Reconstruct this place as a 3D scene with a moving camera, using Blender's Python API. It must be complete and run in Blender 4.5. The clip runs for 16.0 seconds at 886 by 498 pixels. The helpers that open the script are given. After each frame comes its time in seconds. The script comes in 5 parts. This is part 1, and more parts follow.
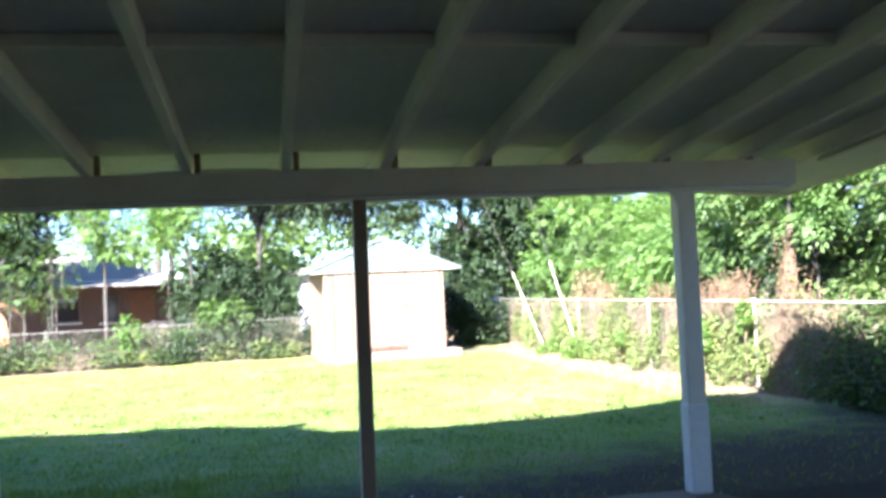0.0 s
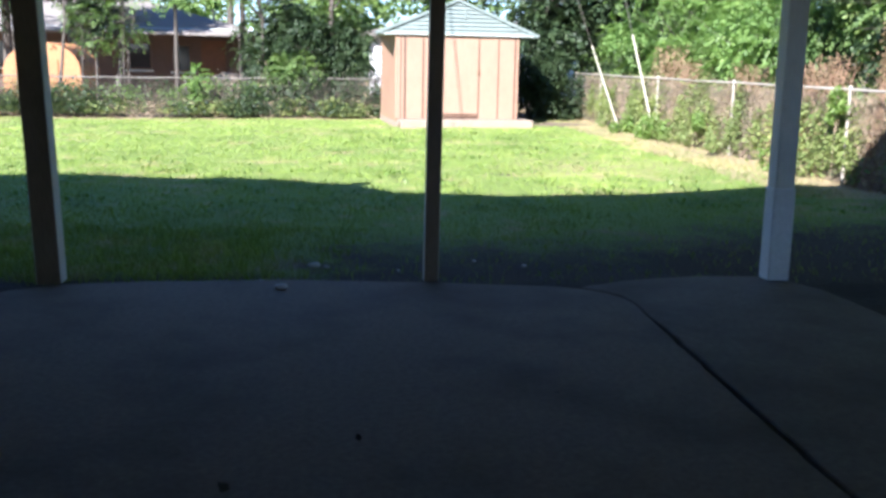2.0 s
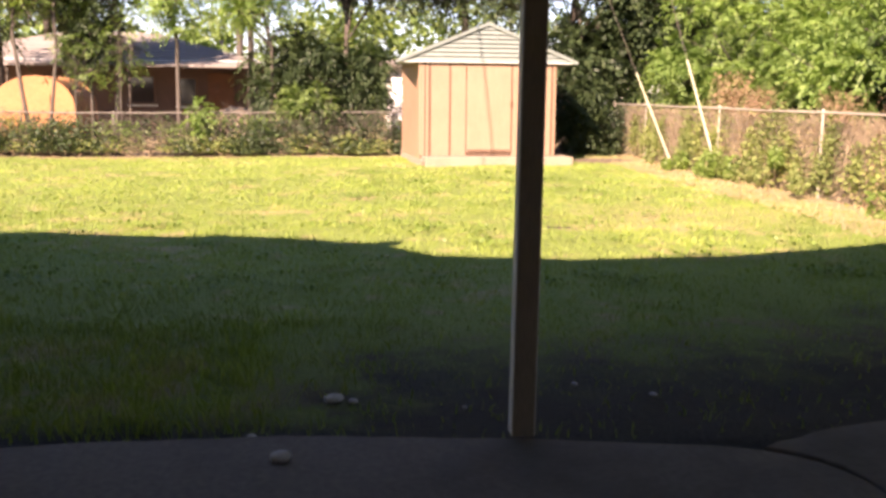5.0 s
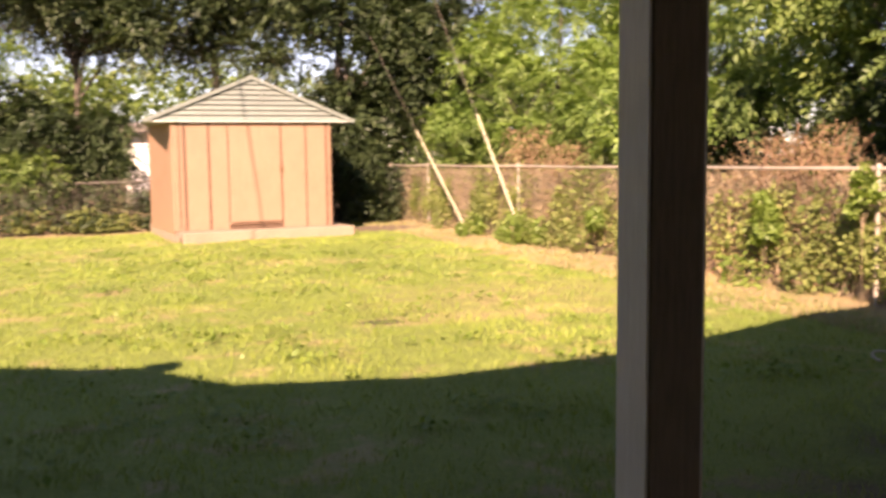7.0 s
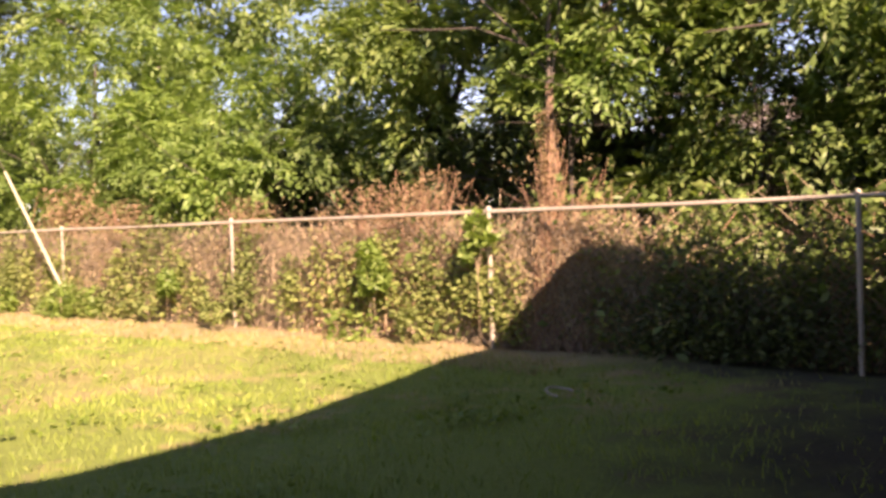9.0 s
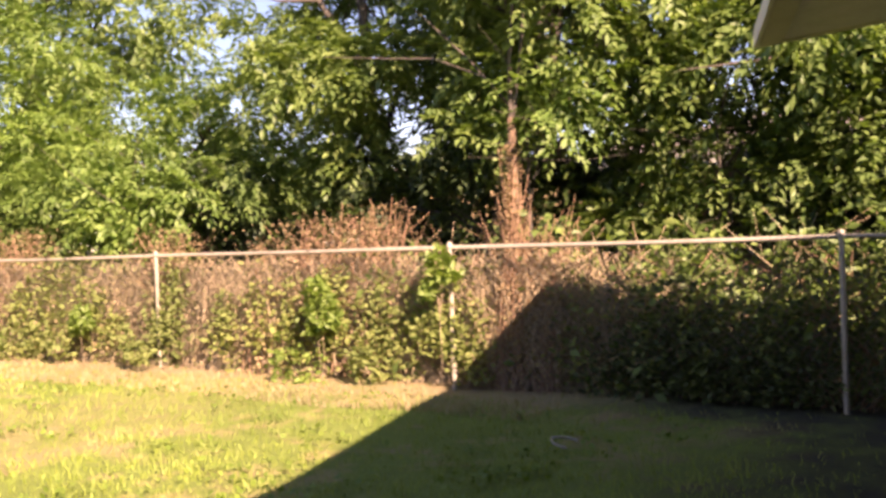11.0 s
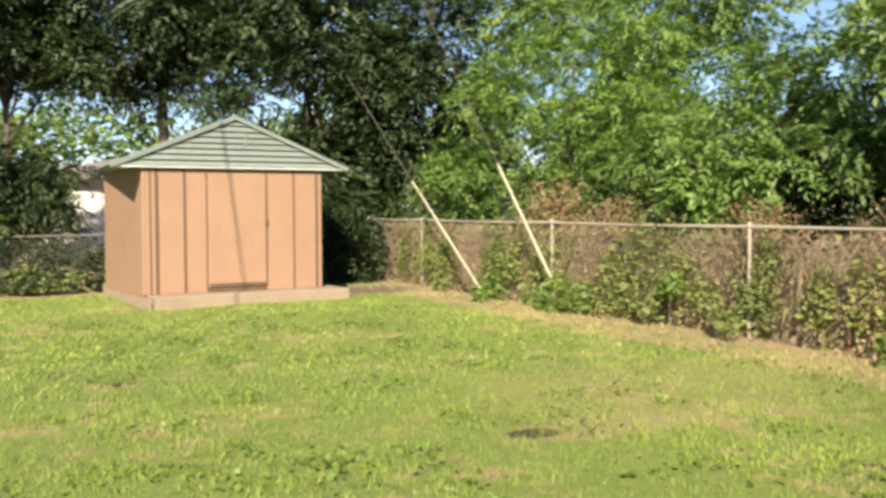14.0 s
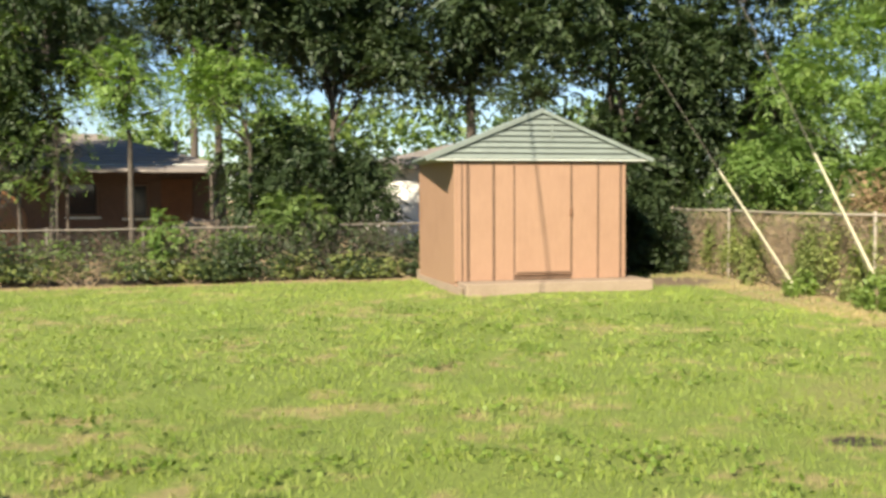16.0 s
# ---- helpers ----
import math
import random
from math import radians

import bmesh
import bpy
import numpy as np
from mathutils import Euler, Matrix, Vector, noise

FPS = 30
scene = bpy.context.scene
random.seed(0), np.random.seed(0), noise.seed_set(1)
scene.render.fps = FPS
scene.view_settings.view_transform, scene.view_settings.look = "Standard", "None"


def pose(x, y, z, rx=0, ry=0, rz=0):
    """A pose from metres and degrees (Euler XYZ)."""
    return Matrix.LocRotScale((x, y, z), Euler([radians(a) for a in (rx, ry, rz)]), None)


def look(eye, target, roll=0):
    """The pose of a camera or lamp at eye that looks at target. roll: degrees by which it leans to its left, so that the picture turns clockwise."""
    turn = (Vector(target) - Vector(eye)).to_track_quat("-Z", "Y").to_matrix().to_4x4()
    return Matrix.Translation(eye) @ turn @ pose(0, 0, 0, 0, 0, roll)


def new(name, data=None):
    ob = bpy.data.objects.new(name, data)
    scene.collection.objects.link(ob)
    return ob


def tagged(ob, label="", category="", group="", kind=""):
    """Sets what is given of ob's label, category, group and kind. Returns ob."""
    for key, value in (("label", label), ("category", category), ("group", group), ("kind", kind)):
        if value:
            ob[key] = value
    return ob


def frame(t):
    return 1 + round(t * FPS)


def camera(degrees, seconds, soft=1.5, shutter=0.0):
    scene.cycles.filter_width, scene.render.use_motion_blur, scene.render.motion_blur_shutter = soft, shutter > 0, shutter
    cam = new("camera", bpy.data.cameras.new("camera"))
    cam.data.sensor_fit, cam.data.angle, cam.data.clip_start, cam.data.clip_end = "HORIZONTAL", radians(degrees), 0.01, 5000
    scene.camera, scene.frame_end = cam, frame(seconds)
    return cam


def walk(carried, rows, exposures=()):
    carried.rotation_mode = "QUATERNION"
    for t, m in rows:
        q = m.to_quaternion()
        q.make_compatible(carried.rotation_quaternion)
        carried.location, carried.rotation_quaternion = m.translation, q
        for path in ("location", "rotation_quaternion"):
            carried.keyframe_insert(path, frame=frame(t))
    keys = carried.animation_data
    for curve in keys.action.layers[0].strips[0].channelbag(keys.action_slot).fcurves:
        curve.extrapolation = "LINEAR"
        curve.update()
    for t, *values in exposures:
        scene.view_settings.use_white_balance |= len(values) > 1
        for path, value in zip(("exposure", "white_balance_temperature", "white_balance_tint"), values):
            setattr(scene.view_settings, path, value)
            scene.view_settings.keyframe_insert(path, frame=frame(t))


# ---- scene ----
cam = camera(48.0, 16.0, soft=3.2, shutter=0.3)
PATH = [
    (0, (-0.642, -6.998, 1.605), (-0.293, -5.03, 1.688), -2.7),
    (0.5, (-0.637, -7.027, 1.546), (-0.381, -5.044, 1.485), -1.3),
    (1, (-0.634, -6.94, 1.537), (-0.406, -4.964, 1.331), -0.4),
    (1.5, (-0.612, -6.813, 1.51), (-0.397, -4.848, 1.203), 0.4),
    (2, (-0.622, -6.621, 1.489), (-0.416, -4.665, 1.122), 1.1),
    (2.5, (-0.614, -6.405, 1.494), (-0.418, -4.453, 1.103), 1.2),
    (3, (-0.585, -6.082, 1.491), (-0.396, -4.128, 1.108), 1.2),
    (3.5, (-0.622, -5.819, 1.547), (-0.438, -3.862, 1.179), 0.5),
    (3.7, (-0.634, -5.619, 1.541), (-0.446, -3.661, 1.179), 0.4),
    (5.8, (-0.76, -2.912, 1.413), (-0.585, -0.937, 1.15), 0.6),
    (6, (-0.766, -2.622, 1.413), (-0.545, -0.65, 1.16), 0.5),
    (6.5, (-0.753, -1.837, 1.425), (-0.351, 0.11, 1.202), -0.1),
    (7, (-0.813, -1.301, 1.397), (-0.141, 0.574, 1.218), -0.9),
    (7.5, (-0.911, -0.912, 1.311), (0.044, 0.84, 1.177), -2.0),
    (8, (-0.915, -0.414, 1.285), (0.27, 1.193, 1.174), -2.3),
    (8.5, (-0.99, -0.094, 1.179), (0.372, 1.369, 1.1), -2.1),
    (9, (-1.067, 0.132, 1.142), (0.42, 1.469, 1.094), -2.0),
    (9.5, (-1.089, 0.33, 1.208), (0.497, 1.547, 1.168), -2.2),
    (9.7, (-1.109, 0.41, 1.228), (0.513, 1.58, 1.19), -2.3),
    (11.8, (-1.528, 1.321, 1.42), (0.13, 2.439, 1.396), -2.2),
    (12, (-1.56, 1.381, 1.432), (0.032, 2.591, 1.404), -1.9),
    (12.5, (-1.597, 1.437, 1.44), (-0.199, 2.867, 1.403), -1.0),
    (13, (-1.676, 1.407, 1.468), (-0.476, 3.006, 1.416), -0.6),
    (13.5, (-1.708, 1.455, 1.445), (-0.689, 3.175, 1.383), -0.4),
    (14, (-1.752, 1.424, 1.454), (-0.89, 3.227, 1.377), -0.3),
    (14.5, (-1.806, 1.39, 1.47), (-1.086, 3.254, 1.38), -0.3),
    (15, (-1.842, 1.376, 1.481), (-1.264, 3.288, 1.383), -0.4),
    (15.5, (-1.893, 1.366, 1.502), (-1.454, 3.315, 1.401), -0.2),
    (16, (-1.946, 1.285, 1.535), (-1.645, 3.259, 1.433), -0.3),
]
EXPO = [
    (0.0, 3.12, 5100, 18), (0.5, 2.64, 5120, 18), (1.0, 2.32, 5120, 18), (1.5, 2.2, 5120, 19), (2.5, 2.2, 5120, 19),
    (3.5, 2.2, 5850, 22), (6.0, 2.05, 7950, 46), (7.0, 1.9, 8150, 43), (8.0, 1.86, 8250, 41), (9.0, 1.98, 8050, 42), (9.5, 1.97, 8050, 42),
    (12.0, 2.12, 7700, 40), (12.5, 1.83, 6900, 22), (13.0, 1.54, 6750, 19), (14.0, 1.37, 6650, 13), (16.0, 1.38, 6600, 11),
]
walk(cam, [(t, look(eye, target, roll)) for t, eye, target, roll in PATH], EXPO)

# ---- light ----
SUN_WAY = Vector((1.4, 2.31, -1.69)).normalized()
world = bpy.data.worlds.new("sky_world")
scene.world = world
world.use_nodes = True
wn = world.node_tree
sky = wn.nodes.new("ShaderNodeTexSky")
sky.sky_type = "NISHITA"
sky.sun_disc = False
sky.sun_elevation = math.asin(-SUN_WAY.z)
sky.sun_rotation = math.atan2(-SUN_WAY.x, -SUN_WAY.y)
sky.altitude = 1200
sky.air_density, sky.dust_density, sky.ozone_density = 1.1, 0.15, 3.4
wn.nodes["Background"].inputs["Strength"].default_value = 0.057
wn.links.new(sky.outputs[0], wn.nodes["Background"].inputs["Color"])
sun = new("sun", bpy.data.lights.new("sun", "SUN"))
sun.data.energy = 5.0
sun.data.angle = radians(0.53)
sun.data.color = (1.0, 0.89, 0.70)
sun.matrix_world = look((0, 0, 0), SUN_WAY)

rng = np.random.default_rng(7)


# ---- materials ----
def nodes_of(name):
    m = bpy.data.materials.new(name)
    m.use_nodes = True
    nt = m.node_tree
    return m, nt, nt.nodes["Principled BSDF"]


def noise_node(nt, scale, detail=4.0, rough=0.6, stretch=None):
    tc = nt.nodes.new("ShaderNodeTexCoord")
    n = nt.nodes.new("ShaderNodeTexNoise")
    n.inputs["Scale"].default_value = scale
    n.inputs["Detail"].default_value = detail
    n.inputs["Roughness"].default_value = rough
    src = tc.outputs["Object"]
    if stretch:
        mp = nt.nodes.new("ShaderNodeMapping")
        mp.inputs["Scale"].default_value = stretch
        nt.links.new(src, mp.inputs["Vector"])
        src = mp.outputs["Vector"]
    nt.links.new(src, n.inputs["Vector"])
    return n.outputs["Fac"]


def ramp(nt, fac, stops):
    r = nt.nodes.new("ShaderNodeValToRGB")
    el = r.color_ramp.elements
    while len(el) < len(stops):
        el.new(0.5)
    for e, (p, c) in zip(el, stops):
        e.position, e.color = p, (*c, 1)
    nt.links.new(fac, r.inputs["Fac"])
    return r.outputs["Color"]


def mixc(nt, fac, a, b, mode="MIX"):
    mx = nt.nodes.new("ShaderNodeMix")
    mx.data_type, mx.blend_type = "RGBA", mode
    for sock, v in ((mx.inputs[0], fac), (mx.inputs[6], a), (mx.inputs[7], b)):
        if isinstance(v, (int, float)):
            sock.default_value = v
        elif isinstance(v, tuple):
            sock.default_value = (*v, 1)
        else:
            nt.links.new(v, sock)
    return mx.outputs[2]


def step_node(nt, v, lo, hi):
    r = nt.nodes.new("ShaderNodeMapRange")
    r.interpolation_type = "SMOOTHSTEP"
    nt.links.new(v, r.inputs["Value"])
    r.inputs["From Min"].default_value, r.inputs["From Max"].default_value = lo, hi
    return r.outputs["Result"]


def bumped(nt, bsdf, height, strength, dist):
    b = nt.nodes.new("ShaderNodeBump")
    b.inputs["Strength"].default_value, b.inputs["Distance"].default_value = strength, dist
    nt.links.new(height, b.inputs["Height"])
    nt.links.new(b.outputs["Normal"], bsdf.inputs["Normal"])


def surface(name, a, b, stain, coarse=1.5, fine=30.0, rough=0.8, metal=0.0, bump=0.4, dist=0.01, stretch=None, stain_amount=0.35, per_piece=0.0):
    """A worn surface: two colours mixed by fine grain, and stained by a coarse pattern."""
    m, nt, p = nodes_of(name)
    f = noise_node(nt, fine, 6, 0.65, stretch)
    c = noise_node(nt, coarse, 5, 0.6)
    col = ramp(nt, f, [(0.32, a), (0.68, b)])
    sf = ramp(nt, c, [(0.45, (0, 0, 0)), (0.72, (stain_amount,) * 3)])
    col = mixc(nt, sf, col, stain)
    if per_piece:
        oi = nt.nodes.new("ShaderNodeObjectInfo")
        v = ramp(nt, oi.outputs["Random"], [(0, (1 - per_piece,) * 3), (1, (1 + per_piece,) * 3)])
        col = mixc(nt, 1.0, col, v, "MULTIPLY")
    nt.links.new(col, p.inputs["Base Color"])
    p.inputs["Roughness"].default_value, p.inputs["Metallic"].default_value = rough, metal
    bumped(nt, p, f, bump, dist)
    return m


def leafy(name, shades, trans=0.35, rough=0.5, straw=None, spread=0.6):
    """Leaves: each one takes its own shade; light shines through them."""
    m, nt, p = nodes_of(name)
    g = nt.nodes.new("ShaderNodeNewGeometry")
    n = len(shades)
    mean = [sum(c[k] for c in shades) / n for k in range(3)]
    shades = [tuple(m + (v - m) * spread for v, m in zip(c, mean)) for c in shades]
    col = ramp(nt, g.outputs["Random Per Island"], [(i / (n - 1), c) for i, c in enumerate(shades)])
    big = noise_node(nt, 0.55, 3, 0.6)
    col = mixc(nt, 1.0, col, ramp(nt, big, [(0.3, (0.7, 0.75, 0.72)), (0.7, (1.25, 1.2, 1.0))]), "MULTIPLY")
    if straw:
        a, b = noise_node(nt, 2.6, 5, 0.6), noise_node(nt, 0.45, 4, 0.6)
        mm = nt.nodes.new("ShaderNodeMath")
        mm.operation = "MULTIPLY_ADD"
        nt.links.new(a, mm.inputs[0])
        mm.inputs[1].default_value = 1.1
        nt.links.new(b, mm.inputs[2])
        col = mixc(nt, step_node(nt, mm.outputs[0], 1.11, 1.36), col, straw)
    nt.links.new(col, p.inputs["Base Color"])
    p.inputs["Roughness"].default_value = rough
    t = nt.nodes.new("ShaderNodeBsdfTranslucent")
    nt.links.new(mixc(nt, 1.0, col, (1.15, 1.25, 0.6), "MULTIPLY"), t.inputs["Color"])
    mx = nt.nodes.new("ShaderNodeMixShader")
    mx.inputs["Fac"].default_value = trans
    nt.links.new(p.outputs[0], mx.inputs[1])
    nt.links.new(t.outputs[0], mx.inputs[2])
    nt.links.new(mx.outputs[0], nt.nodes["Material Output"].inputs["Surface"])
    return m


M_POST_BROWN = surface("weathered_brown_wood", (0.205, 0.15, 0.10), (0.30, 0.225, 0.155), (0.12, 0.088, 0.06), 3, 22, 0.85, stretch=(6, 6, 0.6))
M_POST_PALE = surface("chalky_paint_on_wood", (0.66, 0.63, 0.55), (0.76, 0.73, 0.65), (0.48, 0.44, 0.36), 4, 25, 0.8, stretch=(6, 6, 0.6))
M_POST_WHITE = surface("white_paint_on_wood", (0.66, 0.65, 0.63), (0.78, 0.77, 0.75), (0.45, 0.43, 0.38), 4, 30, 0.7, bump=0.2, stain_amount=0.25)
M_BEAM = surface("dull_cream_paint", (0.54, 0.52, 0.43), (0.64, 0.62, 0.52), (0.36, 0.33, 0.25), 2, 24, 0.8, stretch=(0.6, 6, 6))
# rafter and deck colours are raised to stand in for bounced light
M_RAFTER = surface("old_brightened_cream_paint", (0.76, 0.73, 0.64), (0.82, 0.79, 0.70), (0.50, 0.46, 0.36), 2.5, 24, 0.8, stretch=(6, 0.6, 6))
M_DECK = surface("brightened_painted_plywood", (0.62, 0.60, 0.54), (0.70, 0.68, 0.62), (0.42, 0.40, 0.35), 0.9, 14, 0.85, stretch=(2, 0.5, 2))
# patio concrete is coloured darker than the shed slab to deepen the cover's shade
M_CONCRETE = surface("worn_shaded_concrete", (0.115, 0.086, 0.058), (0.185, 0.142, 0.10), (0.042, 0.029, 0.018), 0.9, 30, 0.8, bump=0.35, dist=0.005, stain_amount=0.9)
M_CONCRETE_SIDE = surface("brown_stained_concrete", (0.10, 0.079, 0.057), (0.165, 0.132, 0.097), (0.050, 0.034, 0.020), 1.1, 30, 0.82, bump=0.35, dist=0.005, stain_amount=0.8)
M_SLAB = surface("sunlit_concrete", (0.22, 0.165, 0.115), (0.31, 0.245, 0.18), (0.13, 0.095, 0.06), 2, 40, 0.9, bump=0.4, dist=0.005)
M_TAN = surface("tan_painted_steel", (0.278, 0.170, 0.111), (0.31, 0.192, 0.126), (0.215, 0.125, 0.081), 2.2, 8, 0.55, bump=0.08, dist=0.004, stretch=(3, 3, 0.5))
M_TAN_DARK = surface("brown_steel_and_seam_shade", (0.085, 0.05, 0.032), (0.13, 0.078, 0.048), (0.06, 0.035, 0.024), 3, 20, 0.6, bump=0.1)
M_GREEN = surface("faded_green_siding", (0.15, 0.18, 0.162), (0.195, 0.23, 0.205), (0.12, 0.135, 0.12), 2, 16, 0.6, bump=0.15, per_piece=0.08)
M_TRIM = surface("pale_trim_paint", (0.52, 0.55, 0.50), (0.62, 0.65, 0.60), (0.35, 0.36, 0.30), 3, 30, 0.6, bump=0.1)
M_STEEL = surface("dull_galvanised_steel", (0.31, 0.275, 0.225), (0.42, 0.38, 0.315), (0.22, 0.15, 0.10), 3, 35, 0.6, metal=0.25, bump=0.1, dist=0.002)
M_WIRE = surface("weathered_chain_wire", (0.13, 0.115, 0.095), (0.20, 0.18, 0.15), (0.18, 0.10, 0.05), 1.2, 30, 0.6, metal=0.5, bump=0.05)
# darker steel and wire for the back fence, with tree shade in the colour
M_SHADED_STEEL = surface("shaded_steel", (0.13, 0.115, 0.095), (0.21, 0.19, 0.16), (0.10, 0.07, 0.05), 3, 35, 0.7, bump=0.1, dist=0.002)
M_SHADED_WIRE = surface("rusted_shaded_chain_wire", (0.05, 0.04, 0.03), (0.09, 0.07, 0.05), (0.07, 0.04, 0.025), 1.2, 30, 0.8, bump=0.05)
M_RUST = surface("rusty_iron", (0.09, 0.04, 0.02), (0.17, 0.08, 0.04), (0.05, 0.03, 0.02), 5, 30, 0.85)
M_SLEEVE = surface("bleached_plastic_sleeve", (0.40, 0.375, 0.26), (0.49, 0.46, 0.33), (0.28, 0.25, 0.16), 2, 14, 0.6, bump=0.1)
M_CABLE = surface("black_cable", (0.02, 0.02, 0.02), (0.04, 0.04, 0.04), (0.05, 0.05, 0.05), 3, 20, 0.7, bump=0.05)
M_BARK = surface("grey_brown_bark", (0.055, 0.045, 0.036), (0.12, 0.10, 0.08), (0.04, 0.032, 0.026), 2, 16, 0.95, bump=1.0, dist=0.02, stretch=(4, 4, 0.7))
M_BARK_RED = surface("reddish_vine_bark", (0.12, 0.078, 0.05), (0.20, 0.13, 0.085), (0.07, 0.045, 0.032), 2, 16, 0.95, bump=1.0, dist=0.02, stretch=(4, 4, 0.7))
M_SOIL = surface("dark_damp_soil", (0.035, 0.03, 0.024), (0.075, 0.062, 0.05), (0.02, 0.018, 0.015), 4, 60, 0.95, bump=1.0, dist=0.02)
M_SHINGLE = surface("weathered_shingle", (0.17, 0.15, 0.135), (0.24, 0.215, 0.19), (0.12, 0.105, 0.09), 0.7, 20, 0.9, bump=0.5, per_piece=0.12)
# brick colour lowered to carry the shade on the house front
M_BRICK = surface("shaded_brown_red_brick", (0.085, 0.055, 0.043), (0.125, 0.08, 0.062), (0.065, 0.043, 0.034), 1.2, 18, 0.9, per_piece=0.1)
M_STUCCO = surface("white_stucco", (0.70, 0.69, 0.65), (0.80, 0.79, 0.76), (0.55, 0.53, 0.47), 1, 30, 0.9, bump=0.3)
M_WALL = surface("cream_house_wall", (0.66, 0.63, 0.55), (0.74, 0.71, 0.63), (0.36, 0.33, 0.26), 1, 20, 0.85)
M_PINK = surface("pinkish_tan_brick", (0.36, 0.25, 0.20), (0.46, 0.33, 0.27), (0.26, 0.18, 0.14), 1.2, 18, 0.9)
M_ORANGE = surface("orange_tan_siding", (0.32, 0.145, 0.055), (0.39, 0.185, 0.075), (0.24, 0.105, 0.045), 1.2, 12, 0.8)
M_DARKROOF = surface("blue_grey_roofing", (0.11, 0.125, 0.15), (0.16, 0.18, 0.21), (0.08, 0.09, 0.10), 0.8, 14, 0.85)
M_GLASS = surface("dark_window_glass", (0.02, 0.022, 0.025), (0.03, 0.032, 0.036), (0.04, 0.04, 0.04), 1, 5, 0.08, bump=0.0)
M_STONE = surface("pale_pebble", (0.45, 0.43, 0.40), (0.6, 0.58, 0.54), (0.35, 0.33, 0.3), 5, 40, 0.9)

L_BRIGHT = leafy("bright_green_leaf", [(0.085, 0.165, 0.036), (0.135, 0.235, 0.055), (0.195, 0.30, 0.082), (0.29, 0.385, 0.135)], 0.42)
L_MID = leafy("mid_green_leaf", [(0.065, 0.12, 0.034), (0.11, 0.185, 0.052), (0.165, 0.245, 0.075), (0.25, 0.325, 0.12)], 0.40)
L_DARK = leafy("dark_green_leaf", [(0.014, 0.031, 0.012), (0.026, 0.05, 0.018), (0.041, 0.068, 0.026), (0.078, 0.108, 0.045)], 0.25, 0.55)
L_VINE = leafy("vine_leaf", [(0.125, 0.18, 0.052), (0.175, 0.228, 0.068), (0.225, 0.265, 0.088), (0.285, 0.30, 0.118)], 0.36, 0.75, spread=0.4)
L_IVY = leafy("ivy_leaf", [(0.035, 0.06, 0.02), (0.06, 0.09, 0.028), (0.085, 0.115, 0.038), (0.12, 0.145, 0.055)], 0.3, 0.7)
L_DRY = leafy("dry_tan_leaf", [(0.25, 0.20, 0.115), (0.32, 0.26, 0.15), (0.38, 0.315, 0.19), (0.44, 0.37, 0.235)], 0.32, 0.8)
L_RED = leafy("dry_reddish_leaf", [(0.175, 0.115, 0.066), (0.225, 0.155, 0.092), (0.27, 0.195, 0.118), (0.32, 0.24, 0.15)], 0.3, 0.8)
L_WEED = leafy("weed_leaf", [(0.12, 0.20, 0.042), (0.17, 0.265, 0.06), (0.225, 0.32, 0.085), (0.30, 0.38, 0.12)], 0.45)
L_GRASS = leafy("lawn_blade", [(0.152, 0.228, 0.040), (0.20, 0.282, 0.053), (0.244, 0.325, 0.067), (0.312, 0.357, 0.10)], 0.3, 0.65, straw=(0.35, 0.325, 0.13))
L_CLOVER = leafy("broad_weed_leaf", [(0.095, 0.168, 0.027), (0.14, 0.215, 0.038), (0.19, 0.262, 0.052)], 0.3)


